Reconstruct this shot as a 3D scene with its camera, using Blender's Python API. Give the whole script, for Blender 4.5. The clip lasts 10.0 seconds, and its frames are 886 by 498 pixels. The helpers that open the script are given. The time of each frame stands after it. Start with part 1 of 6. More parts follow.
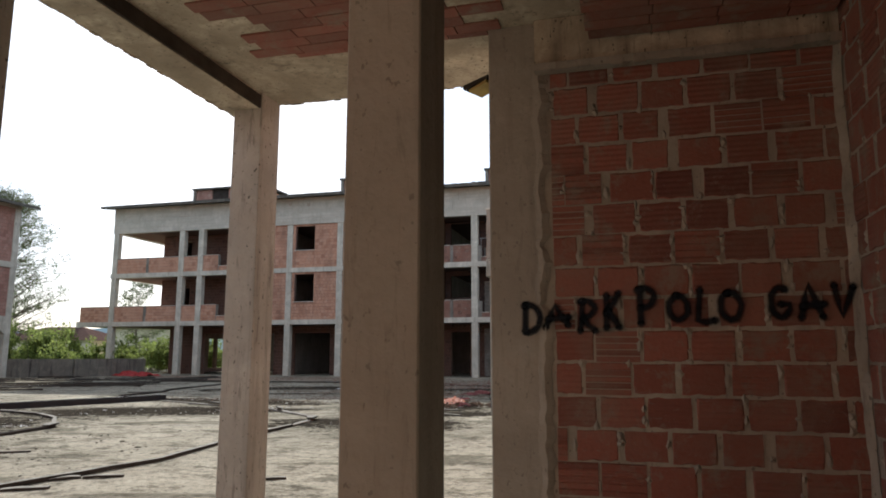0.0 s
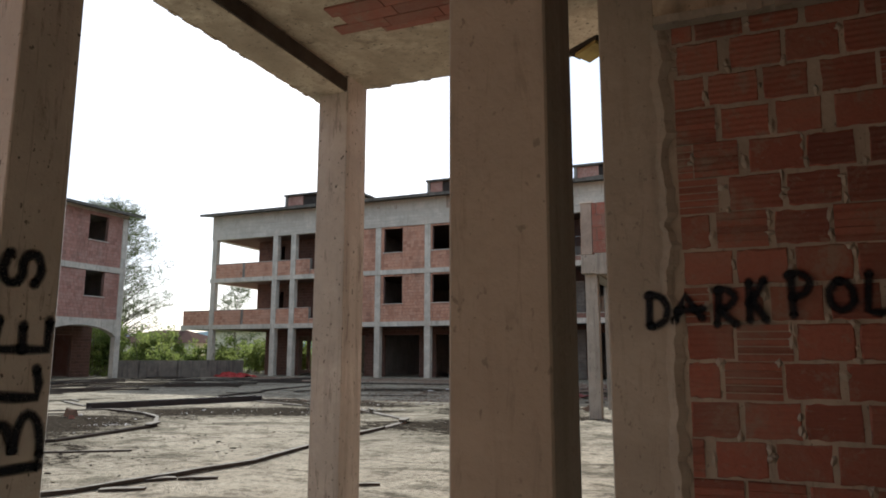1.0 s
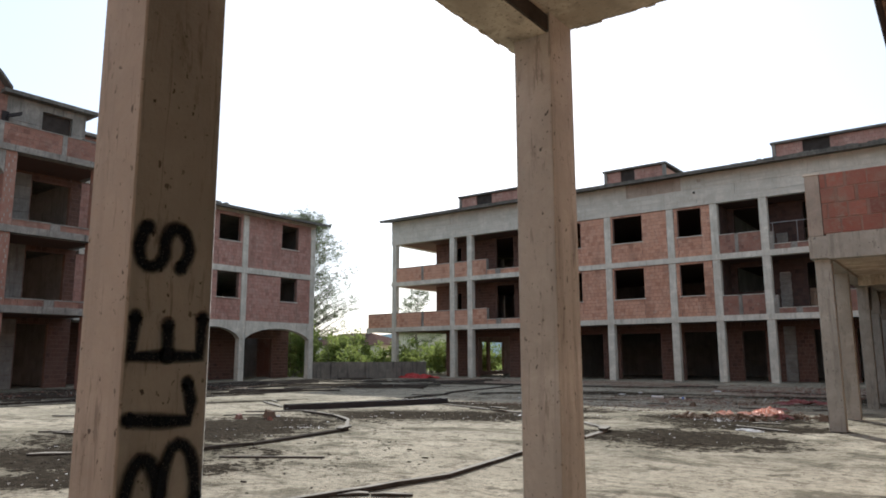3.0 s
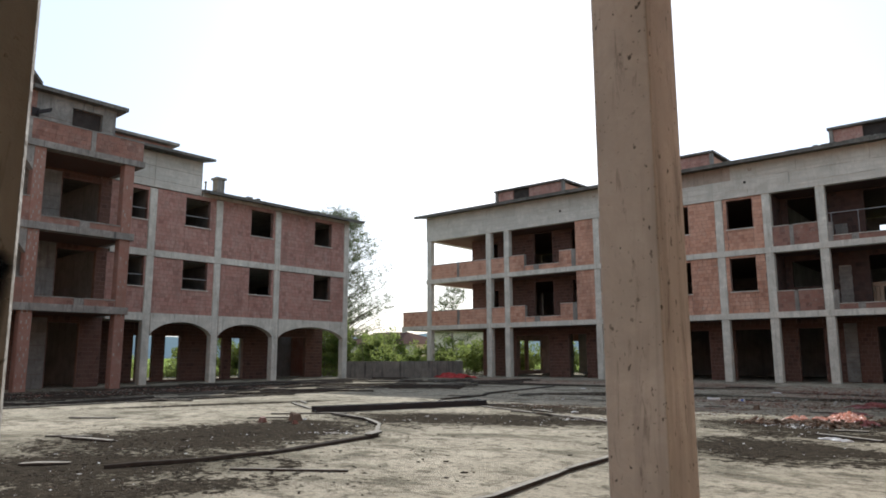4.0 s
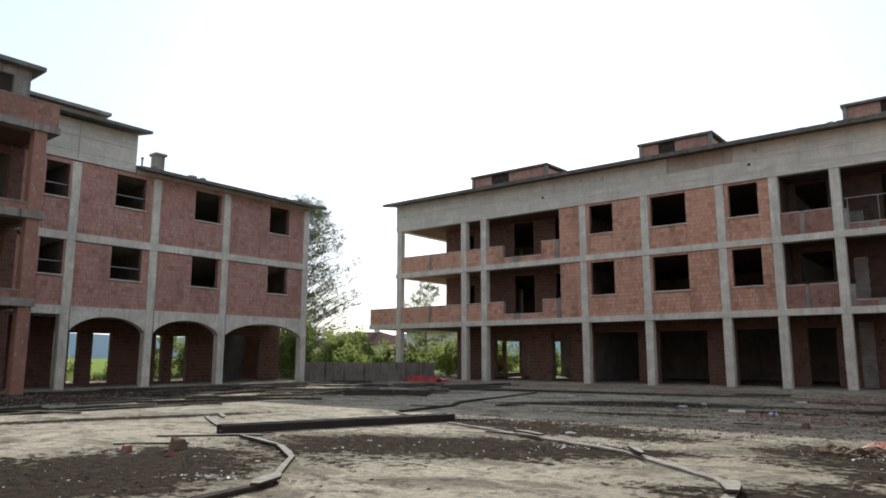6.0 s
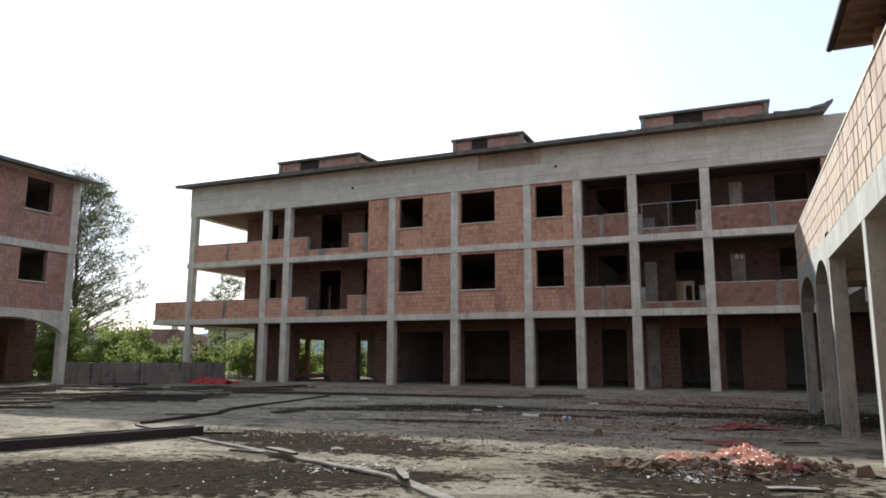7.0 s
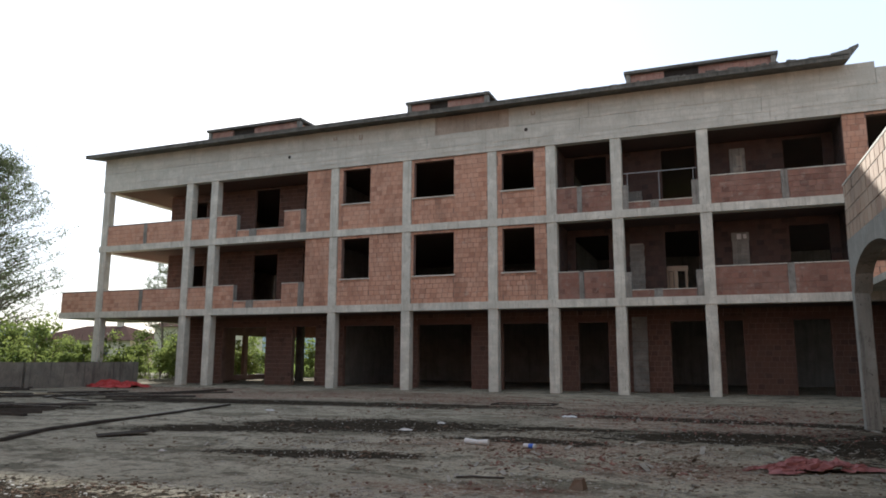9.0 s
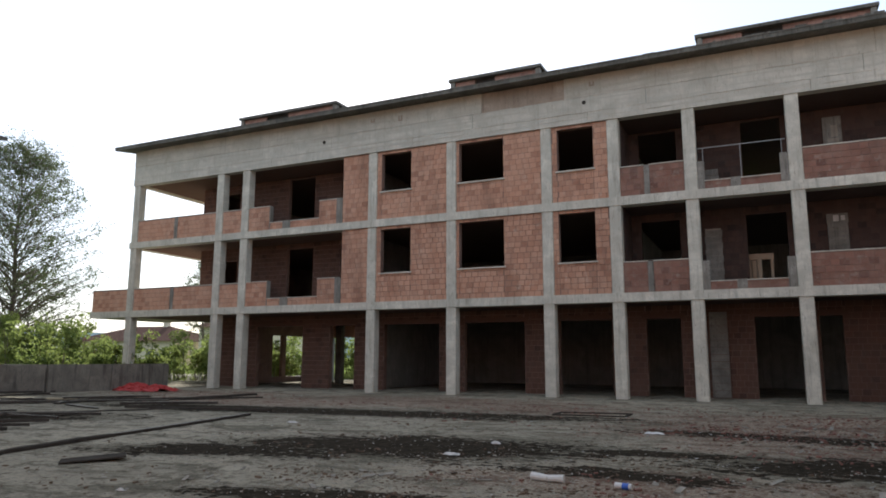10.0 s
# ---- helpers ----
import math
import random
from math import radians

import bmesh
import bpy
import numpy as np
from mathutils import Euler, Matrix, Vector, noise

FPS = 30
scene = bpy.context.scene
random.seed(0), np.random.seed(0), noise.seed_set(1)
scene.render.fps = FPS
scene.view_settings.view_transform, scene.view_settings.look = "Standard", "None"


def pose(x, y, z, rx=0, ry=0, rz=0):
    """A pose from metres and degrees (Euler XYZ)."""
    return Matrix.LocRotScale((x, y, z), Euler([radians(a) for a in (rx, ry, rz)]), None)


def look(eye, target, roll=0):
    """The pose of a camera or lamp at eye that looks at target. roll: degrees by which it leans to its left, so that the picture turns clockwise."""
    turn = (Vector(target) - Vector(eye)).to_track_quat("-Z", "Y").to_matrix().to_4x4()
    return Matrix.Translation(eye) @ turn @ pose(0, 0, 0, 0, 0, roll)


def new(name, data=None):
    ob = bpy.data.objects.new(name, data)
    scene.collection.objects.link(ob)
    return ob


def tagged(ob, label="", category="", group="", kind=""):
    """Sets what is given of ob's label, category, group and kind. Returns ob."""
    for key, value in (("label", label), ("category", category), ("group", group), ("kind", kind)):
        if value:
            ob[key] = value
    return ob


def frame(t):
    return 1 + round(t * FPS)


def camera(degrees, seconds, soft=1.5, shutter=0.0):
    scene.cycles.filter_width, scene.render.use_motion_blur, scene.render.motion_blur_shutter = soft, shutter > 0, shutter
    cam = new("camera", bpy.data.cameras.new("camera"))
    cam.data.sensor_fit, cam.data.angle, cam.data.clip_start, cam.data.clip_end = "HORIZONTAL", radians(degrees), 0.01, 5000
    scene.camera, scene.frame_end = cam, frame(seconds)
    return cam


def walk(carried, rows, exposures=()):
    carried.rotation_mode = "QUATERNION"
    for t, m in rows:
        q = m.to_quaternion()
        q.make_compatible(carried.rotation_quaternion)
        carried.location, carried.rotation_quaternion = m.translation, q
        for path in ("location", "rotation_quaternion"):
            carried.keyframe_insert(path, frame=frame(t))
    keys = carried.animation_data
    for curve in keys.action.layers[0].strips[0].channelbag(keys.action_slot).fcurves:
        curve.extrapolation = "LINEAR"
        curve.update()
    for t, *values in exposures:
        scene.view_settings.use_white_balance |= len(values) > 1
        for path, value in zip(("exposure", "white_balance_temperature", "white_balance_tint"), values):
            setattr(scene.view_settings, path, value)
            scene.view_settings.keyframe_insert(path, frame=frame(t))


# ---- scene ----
cam = camera(65.7, 10.0, 1.8)
METRES, EYE, TILT, LEAN, TURN = 18.0, 1.35, 0.0, 0.0, 15.2
ROWS = [
    (0.0, 0.0, 0.0, 0.0, -0.01, 8.72, -0.06),
    (0.5, -0.0029, 0.0148, -0.0005, 3.39, 8.8, 0.0),
    (1.0, -0.007, 0.0283, -0.0014, 7.25, 8.9, -0.1),
    (1.5, -0.0129, 0.0406, -0.0015, 11.33, 8.9, -0.04),
    (2.0, -0.0211, 0.0553, -0.0012, 15.52, 8.96, 0.06),
    (2.5, -0.0301, 0.071, -0.0007, 19.14, 8.96, 0.12),
    (3.0, -0.037, 0.0844, -0.0002, 21.75, 8.96, 0.16),
    (3.2, -0.0413, 0.0935, -0.0002, 22.38, 8.93, 0.17),
    (4.3, -0.0797, 0.1792, -0.0012, 25.24, 9.0, 0.14),
    (4.5, -0.0887, 0.199, -0.0013, 25.41, 9.08, 0.13),
    (4.8, -0.1042, 0.231, -0.0013, 25.72, 9.07, 0.1),
    (5.0, -0.1139, 0.2535, -0.0012, 26.08, 9.08, 0.08),
    (5.2, -0.1221, 0.2768, -0.0011, 26.66, 9.07, 0.06),
    (6.3, -0.1467, 0.4184, -0.0004, 17.89, 9.0, -0.11),
    (6.5, -0.1459, 0.4455, -0.0005, 13.57, 9.02, -0.14),
    (6.7, -0.1428, 0.4729, -0.0008, 10.56, 9.01, -0.17),
    (6.9, -0.1383, 0.5008, -0.0012, 8.56, 9.03, -0.21),
    (7.0, -0.1362, 0.5149, -0.0013, 7.81, 9.04, -0.22),
    (7.5, -0.1263, 0.5872, -0.0008, 5.84, 9.04, -0.26),
    (8.0, -0.1177, 0.6619, -0.0021, 4.7, 9.03, -0.28),
    (8.5, -0.113, 0.7378, -0.0024, 4.51, 9.0, -0.26),
    (9.0, -0.1149, 0.815, -0.0029, 5.82, 9.01, -0.23),
    (9.5, -0.1252, 0.8911, -0.0018, 7.78, 8.99, -0.18),
    (10.0, -0.1362, 0.9671, 0.0005, 9.74, 8.96, -0.13),
]
walk(cam, [(t, pose(0, 0, EYE, TILT, LEAN, TURN) @ pose(METRES * x, METRES * y, METRES * z, 90 + pitch, roll, yaw)) for t, x, y, z, yaw, pitch, roll in ROWS],
     [(0.0, 1.08, 5850, 10), (1.5, 0.98, 5850, 10), (2.5, 1.06, 5850, 10), (5.0, 1.02, 5900, 10), (6.5, 1.02, 5950, 10), (8.0, 1.08, 5950, 10), (10.0, 1.14, 5950, 10)])

# ---- world, sun, exposure ----
SUN = Vector((-0.498, 0.738, 0.434)).normalized()
world = bpy.data.worlds.new("sky")
scene.world = world
world.use_nodes = True
wn = world.node_tree.nodes
sky = wn.new("ShaderNodeTexSky")
sky.sky_type, sky.sun_disc = "NISHITA", False
sky.sun_elevation, sky.sun_rotation = math.asin(SUN.z), math.atan2(SUN.x, SUN.y)
sky.air_density, sky.dust_density, sky.ozone_density = 1.0, 1.0, 1.0
haze = wn.new("ShaderNodeMix")          # thin white haze over the whole sky
haze.data_type = "RGBA"
haze.inputs[0].default_value, haze.inputs[7].default_value = 0.70, (4.95, 5.35, 5.85, 1)
world.node_tree.links.new(sky.outputs[0], haze.inputs[6])
world.node_tree.links.new(haze.outputs[2], wn["Background"].inputs[0])
wn["Background"].inputs[1].default_value = 0.10
sun = new("sun", bpy.data.lights.new("sun", "SUN"))
sun.data.energy, sun.data.angle, sun.data.color = 5.0, radians(0.6), (1.0, 0.96, 0.89)
sun.matrix_world = look(SUN * 60, (0, 0, 0))


# ---- materials ----
def nodes_of(name, rough=0.85, metal=0.0, spec=0.3):
    m = bpy.data.materials.new(name)
    m.use_nodes = True
    t = m.node_tree
    b = t.nodes["Principled BSDF"]
    b.inputs["Roughness"].default_value, b.inputs["Metallic"].default_value = rough, metal
    b.inputs["Specular IOR Level"].default_value = spec
    if spec < 0.1:            # dry earth and splinters: no sheen at all
        b.inputs["IOR"].default_value = 1.0
    return m, t, b


def spot(t, scale, detail=4.0, rough=0.55, stretch=(1, 1, 1), distort=0.0):
    """Noise over the world's metres."""
    g = t.nodes.new("ShaderNodeNewGeometry")
    mp = t.nodes.new("ShaderNodeMapping")
    mp.inputs["Scale"].default_value = stretch
    n = t.nodes.new("ShaderNodeTexNoise")
    n.inputs["Scale"].default_value, n.inputs["Detail"].default_value = scale, detail
    n.inputs["Roughness"].default_value, n.inputs["Distortion"].default_value = rough, distort
    t.links.new(g.outputs["Position"], mp.inputs[0])
    t.links.new(mp.outputs[0], n.inputs["Vector"])
    return n.outputs["Fac"]


def step(t, value, lo, hi):
    r = t.nodes.new("ShaderNodeMapRange")
    r.inputs["From Min"].default_value, r.inputs["From Max"].default_value = lo, hi
    r.clamp = True
    t.links.new(value, r.inputs["Value"])
    return r.outputs[0]


def mix(t, fac, a, b, mode="MIX"):
    m = t.nodes.new("ShaderNodeMix")
    m.data_type, m.blend_type = "RGBA", mode
    for sock, v in ((m.inputs[0], fac), (m.inputs[6], a), (m.inputs[7], b)):
        if isinstance(v, (int, float)):
            sock.default_value = v
        elif isinstance(v, (tuple, list)):
            sock.default_value = (*v, 1)
        else:
            t.links.new(v, sock)
    return m.outputs[2]


def calc(t, op, a, b=0.0):
    m = t.nodes.new("ShaderNodeMath")
    m.operation = op
    for sock, v in ((m.inputs[0], a), (m.inputs[1], b)):
        if isinstance(v, (int, float)):
            sock.default_value = v
        else:
            t.links.new(v, sock)
    return m.outputs[0]


def bump(t, b, height, strength, distance):
    n = t.nodes.new("ShaderNodeBump")
    n.inputs["Strength"].default_value, n.inputs["Distance"].default_value = strength, distance
    t.links.new(height, n.inputs["Height"])
    t.links.new(n.outputs[0], b.inputs["Normal"])


def concrete_like(name, light, dark, stain, boards=0.5, streak=0.5, rough=0.88, pits=0.3, marks=0.0):
    """Cast concrete: mottled, with board marks, rain streaks and small pits."""
    m, t, b = nodes_of(name, rough)
    col = mix(t, step(t, spot(t, 1.3, 6, 0.66, distort=0.6), 0.36, 0.64), light, dark)
    fine = spot(t, 26, 5, 0.65)
    col = mix(t, calc(t, "MULTIPLY", step(t, fine, 0.5, 0.75), 0.35), col, dark)
    runs = spot(t, 2.2, 4, 0.6, (3.2, 3.2, 0.22), 0.4)
    col = mix(t, calc(t, "MULTIPLY", step(t, runs, 0.52, 0.74), streak), col, stain)
    bands = spot(t, 1.0, 2, 0.4, (0.35, 0.35, 9.0))
    col = mix(t, calc(t, "MULTIPLY", step(t, bands, 0.5, 0.62), boards * 0.5), col, dark)
    hole = step(t, spot(t, 60, 2, 0.5), 0.70, 0.76)
    col = mix(t, calc(t, "MULTIPLY", hole, pits), col, stain)
    if marks:
        col = mix(t, calc(t, "MULTIPLY", step(t, spot(t, 34, 2, 0.5, (1, 1, 0.7)), 0.67, 0.72), marks), col, tuple(v * 0.5 for v in stain))
        col = mix(t, calc(t, "MULTIPLY", step(t, spot(t, 9, 4, 0.7, (2.5, 2.5, 0.35), 0.6), 0.57, 0.66), marks * 0.6), col, stain)
        col = mix(t, calc(t, "MULTIPLY", step(t, spot(t, 2.6, 6, 0.75, distort=0.8), 0.47, 0.60), marks * 0.65), col, dark)
    t.links.new(col, b.inputs["Base Color"])
    h = calc(t, "ADD", calc(t, "MULTIPLY", bands, 1.2 * boards), fine)
    bump(t, b, calc(t, "SUBTRACT", h, calc(t, "MULTIPLY", hole, 0.8)), 0.45, 0.012)
    return m


def brick_like(name, a, bb, c, grime, over=0.60, much=0.55, film=0.0):
    """Fired clay, each brick with a tone of its own, scored faces, mortar smears."""
    m, t, b = nodes_of(name, 0.9)
    info, geo = t.nodes.new("ShaderNodeObjectInfo"), t.nodes.new("ShaderNodeNewGeometry")
    r = calc(t, "FRACT", calc(t, "ADD", info.outputs["Random"], geo.outputs["Random Per Island"]))
    col = mix(t, r, a, bb)
    r2 = calc(t, "FRACT", calc(t, "MULTIPLY", r, 7.31))
    col = mix(t, step(t, r2, 0.72, 1.0), col, c)
    grain = spot(t, 40, 4, 0.6)
    col = mix(t, calc(t, "MULTIPLY", step(t, grain, 0.45, 0.75), 0.3), col, c)
    smear = spot(t, 3.5, 6, 0.7)
    col = mix(t, calc(t, "MULTIPLY", step(t, smear, over, over + 0.10), much), col, grime)
    if film:
        wash = spot(t, 1.6, 7, 0.78, distort=0.7)
        col = mix(t, calc(t, "MULTIPLY", step(t, wash, 0.44, 0.68), film), col, grime)
        dab = spot(t, 13, 4, 0.7, (1, 1, 1.6), 0.5)
        col = mix(t, calc(t, "MULTIPLY", step(t, dab, 0.60, 0.68), film), col, grime)
    dirt = spot(t, 0.8, 4, 0.6, (1.5, 1.5, 0.4))
    col = mix(t, calc(t, "MULTIPLY", step(t, dirt, 0.5, 0.75), 0.45), col, (0.10, 0.055, 0.04))
    t.links.new(col, b.inputs["Base Color"])
    lines = t.nodes.new("ShaderNodeTexWave")
    lines.wave_type, lines.bands_direction = "BANDS", "Z"
    lines.inputs["Scale"].default_value, lines.inputs["Distortion"].default_value = 9.0, 1.0
    mp = t.nodes.new("ShaderNodeNewGeometry")
    t.links.new(mp.outputs["Position"], lines.inputs["Vector"])
    scored = calc(t, "MULTIPLY", lines.outputs["Fac"], step(t, r2, 0.35, 0.4))
    bump(t, b, calc(t, "ADD", calc(t, "MULTIPLY", scored, 0.6), grain), 0.5, 0.01)
    return m


def plain_like(name, a, bb, rough, scale=8, metal=0.0, height=0.004, stretch=(1, 1, 1), spec=0.3, fine=60):
    m, t, b = nodes_of(name, rough, metal, spec)
    n, n2 = spot(t, scale, 5, 0.6, stretch), spot(t, fine, 4, 0.6, stretch)
    col = mix(t, step(t, n, 0.3, 0.7), a, bb)
    col = mix(t, calc(t, "MULTIPLY", step(t, n2, 0.45, 0.8), 0.35), col, tuple(v * 0.5 for v in a))
    t.links.new(col, b.inputs["Base Color"])
    bump(t, b, calc(t, "ADD", n, n2), 0.5, height)
    return m


CONCRETE = concrete_like("cast_concrete", (0.62, 0.585, 0.485), (0.42, 0.395, 0.325), (0.15, 0.138, 0.108), 0.5, 0.6, marks=0.95)
BAND = concrete_like("board_marked_concrete", (0.56, 0.525, 0.44), (0.415, 0.388, 0.32), (0.19, 0.165, 0.125), 1.4, 0.3, marks=0.6)
RUSTED = concrete_like("rust_stained_concrete", (0.42, 0.345, 0.27), (0.30, 0.24, 0.185), (0.14, 0.105, 0.08), 0.8, 0.6, marks=0.8)
SOILED = concrete_like("weathered_roof_concrete", (0.29, 0.268, 0.226), (0.165, 0.152, 0.127), (0.042, 0.039, 0.033), 0.5, 0.8, marks=0.95)
MOSSY = concrete_like("mossy_roof_concrete", (0.17, 0.158, 0.132), (0.085, 0.08, 0.066), (0.022, 0.022, 0.017), 0.4, 0.8, marks=1.0)
BEIGE = concrete_like("beige_column_concrete", (0.425, 0.398, 0.345), (0.315, 0.292, 0.25), (0.115, 0.102, 0.086), 0.35, 0.5, pits=0.9, marks=0.95)
STAINED = concrete_like("stained_terrace_concrete", (0.335, 0.325, 0.275), (0.235, 0.226, 0.19), (0.08, 0.075, 0.062), 0.4, 0.8, pits=0.6, marks=1.0)
BROWN = concrete_like("brown_column_concrete", (0.325, 0.295, 0.245), (0.25, 0.224, 0.184), (0.09, 0.079, 0.065), 0.15, 0.35, pits=0.5, marks=0.4)
CEILING = concrete_like("stained_ceiling_concrete", (0.62, 0.55, 0.42), (0.29, 0.245, 0.18), (0.08, 0.066, 0.05), 0.3, 0.6, marks=1.0)
GREYWALL = concrete_like("grey_yard_wall_concrete", (0.21, 0.188, 0.152), (0.12, 0.108, 0.088), (0.03, 0.027, 0.023), 0.3, 1.0, marks=0.9)
MORTAR = concrete_like("mortar", (0.34, 0.305, 0.25), (0.22, 0.195, 0.16), (0.085, 0.07, 0.055), 0.0, 0.3, marks=0.6)
MORTAR_RED = concrete_like("thin_mortar_red", (0.24, 0.155, 0.12), (0.16, 0.10, 0.078), (0.07, 0.05, 0.04), 0.0, 0.3)
BRICK = brick_like("clay_block", (0.51, 0.285, 0.185), (0.44, 0.23, 0.145), (0.34, 0.165, 0.105), (0.54, 0.43, 0.325), 0.60, 0.5, film=0.26)
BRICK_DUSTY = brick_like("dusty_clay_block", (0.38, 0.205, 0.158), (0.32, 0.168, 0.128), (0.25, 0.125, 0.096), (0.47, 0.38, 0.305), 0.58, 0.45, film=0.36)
BRICK_DARK = brick_like("dark_clay_block", (0.25, 0.125, 0.088), (0.20, 0.10, 0.07), (0.145, 0.072, 0.052), (0.31, 0.255, 0.205), 0.57, 0.5, film=0.3)
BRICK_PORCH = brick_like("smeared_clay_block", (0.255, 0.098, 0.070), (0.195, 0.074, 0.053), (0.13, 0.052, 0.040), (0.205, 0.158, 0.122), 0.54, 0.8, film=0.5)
RUBBLE = brick_like("broken_clay_block", (0.21, 0.095, 0.068), (0.155, 0.072, 0.053), (0.10, 0.052, 0.041), (0.26, 0.215, 0.17), 0.55, 0.6)
# paler brick: sunlight on the terrace parapet is put into it
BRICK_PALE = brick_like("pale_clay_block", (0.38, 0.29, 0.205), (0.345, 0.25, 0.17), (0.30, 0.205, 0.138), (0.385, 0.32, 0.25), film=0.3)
CINDER = concrete_like("grey_block", (0.26, 0.245, 0.21), (0.15, 0.141, 0.121), (0.07, 0.064, 0.055), 0.5, 0.7, marks=1.0)
# room walls: the shade of unlit rooms is put into this colour
INNER = concrete_like("shade_dark_inner_wall", (0.24, 0.232, 0.205), (0.165, 0.158, 0.14), (0.06, 0.056, 0.05), 0.2, 0.5)
# recessed back walls and soffits: their shade is put into this brick
BRICK_INNER = brick_like("shaded_clay_block", (0.125, 0.066, 0.046), (0.10, 0.052, 0.037), (0.07, 0.038, 0.028), (0.125, 0.106, 0.083), 0.60, 0.5, film=0.2)
# right-hand loggias: soot plus the recess shade, both put into the colour
BRICK_SOOT_SHADE = brick_like("soot_and_shade_clay_block", (0.078, 0.045, 0.035), (0.06, 0.036, 0.029), (0.038, 0.026, 0.022), (0.09, 0.08, 0.066), 0.60, 0.5, film=0.2)
CRUMB = concrete_like("broken_mortar", (0.40, 0.375, 0.32), (0.26, 0.24, 0.20), (0.12, 0.11, 0.09), 0.0, 0.2)
TIMBER = plain_like("weathered_timber", (0.29, 0.265, 0.22), (0.15, 0.135, 0.112), 0.95, 7, 0, 0.006, (1, 1, 1), spec=0.08, fine=35)
# wet wood, and also the painted shade on board sides and porch beam
DARKWOOD = plain_like("wet_and_shaded_timber", (0.065, 0.056, 0.046), (0.036, 0.031, 0.026), 0.95, 6, 0, 0.006, spec=0.06)
STEEL = plain_like("dark_painted_steel", (0.026, 0.025, 0.026), (0.045, 0.036, 0.031), 0.8, 3, 0.0, 0.002, spec=0.12)
RAIL = plain_like("galvanised_rail", (0.26, 0.26, 0.25), (0.18, 0.175, 0.165), 0.6, 5, 0.5, 0.001)
TARP = plain_like("orange_plastic_sheet", (0.80, 0.58, 0.47), (0.60, 0.22, 0.11), 0.5, 14, 0, 0.01, spec=0.5, fine=40)
NET = plain_like("red_plastic_net", (0.42, 0.045, 0.04), (0.24, 0.025, 0.022), 0.65, 7, 0, 0.01)
NET_FADED = plain_like("faded_red_plastic_sheet", (0.31, 0.125, 0.115), (0.14, 0.046, 0.044), 0.7, 11, 0, 0.01, fine=30)
WHITE = plain_like("white_plastic_scrap", (0.60, 0.585, 0.55), (0.44, 0.43, 0.40), 0.8, 12, 0, 0.004, spec=0.15)
BLUE = plain_like("blue_print", (0.05, 0.12, 0.42), (0.04, 0.09, 0.34), 0.4, 20, 0, 0.001)
SPRAY = plain_like("black_spray_paint", (0.006, 0.008, 0.011), (0.012, 0.014, 0.018), 0.8, 9, 0, 0.001, spec=0.1)


def soften(m):
    """Thins the paint out towards the edge of a stroke, as a spray can does."""
    t = m.node_tree
    at = t.nodes.new("ShaderNodeAttribute")
    at.attribute_name = "cover"
    thin = calc(t, "MULTIPLY", at.outputs["Fac"], step(t, spot(t, 160, 3, 0.6), 0.15, 0.45))
    clear = t.nodes.new("ShaderNodeBsdfTransparent")
    mx = t.nodes.new("ShaderNodeMixShader")
    t.links.new(calc(t, "MULTIPLY", calc(t, "POWER", thin, 0.8), 0.97), mx.inputs[0])
    t.links.new(clear.outputs[0], mx.inputs[1])
    t.links.new(t.nodes["Principled BSDF"].outputs[0], mx.inputs[2])
    t.links.new(mx.outputs[0], t.nodes["Material Output"].inputs[0])


soften(SPRAY)
EAVES = plain_like("brown_eaves_boards", (0.17, 0.125, 0.09), (0.105, 0.076, 0.055), 0.92, 4, 0, 0.004, spec=0.08)
YELLOW = plain_like("yellow_formwork_board", (0.42, 0.31, 0.10), (0.26, 0.18, 0.06), 0.75, 9, 0, 0.003)
STUCCO = plain_like("cream_render", (0.62, 0.55, 0.42), (0.52, 0.46, 0.36), 0.9, 2, 0, 0.004)
ROOFTILE = plain_like("clay_roof_tiles", (0.105, 0.066, 0.052), (0.075, 0.048, 0.039), 0.95, 2, 0, 0.03, spec=0.05)
# fill for openings, the shade inside them put into its colour
DARKROOM = plain_like("shade_in_openings", (0.060, 0.050, 0.042), (0.035, 0.030, 0.026), 0.95, 3, 0, 0.002, spec=0.1)
DARKGLASS = plain_like("dark_window", (0.03, 0.035, 0.04), (0.05, 0.055, 0.06), 0.15, 2, 0, 0.001, spec=0.5)
BARK = plain_like("bark", (0.16, 0.13, 0.10), (0.09, 0.075, 0.06), 0.95, 6, 0, 0.02, (1, 1, 0.25))
# distance haze is painted into the hills' pale blue
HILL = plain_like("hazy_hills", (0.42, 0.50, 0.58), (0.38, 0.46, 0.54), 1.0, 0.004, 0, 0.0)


def leaf_like(name, a, bb, yellow):
    m, t, b = nodes_of(name, 0.7, 0.0, 0.12)
    geo = t.nodes.new("ShaderNodeNewGeometry")
    col = mix(t, geo.outputs["Random Per Island"], a, bb)
    col = mix(t, calc(t, "MULTIPLY", step(t, spot(t, 1.1, 3), 0.4, 0.7), 0.5), col, yellow)
    t.links.new(col, b.inputs["Base Color"])
    tr = t.nodes.new("ShaderNodeBsdfTranslucent")
    t.links.new(mix(t, 0.5, col, yellow), tr.inputs[0])
    ad = t.nodes.new("ShaderNodeMixShader")
    ad.inputs[0].default_value = 0.4
    t.links.new(b.outputs[0], ad.inputs[1])
    t.links.new(tr.outputs[0], ad.inputs[2])
    t.links.new(ad.outputs[0], t.nodes["Material Output"].inputs[0])
    return m


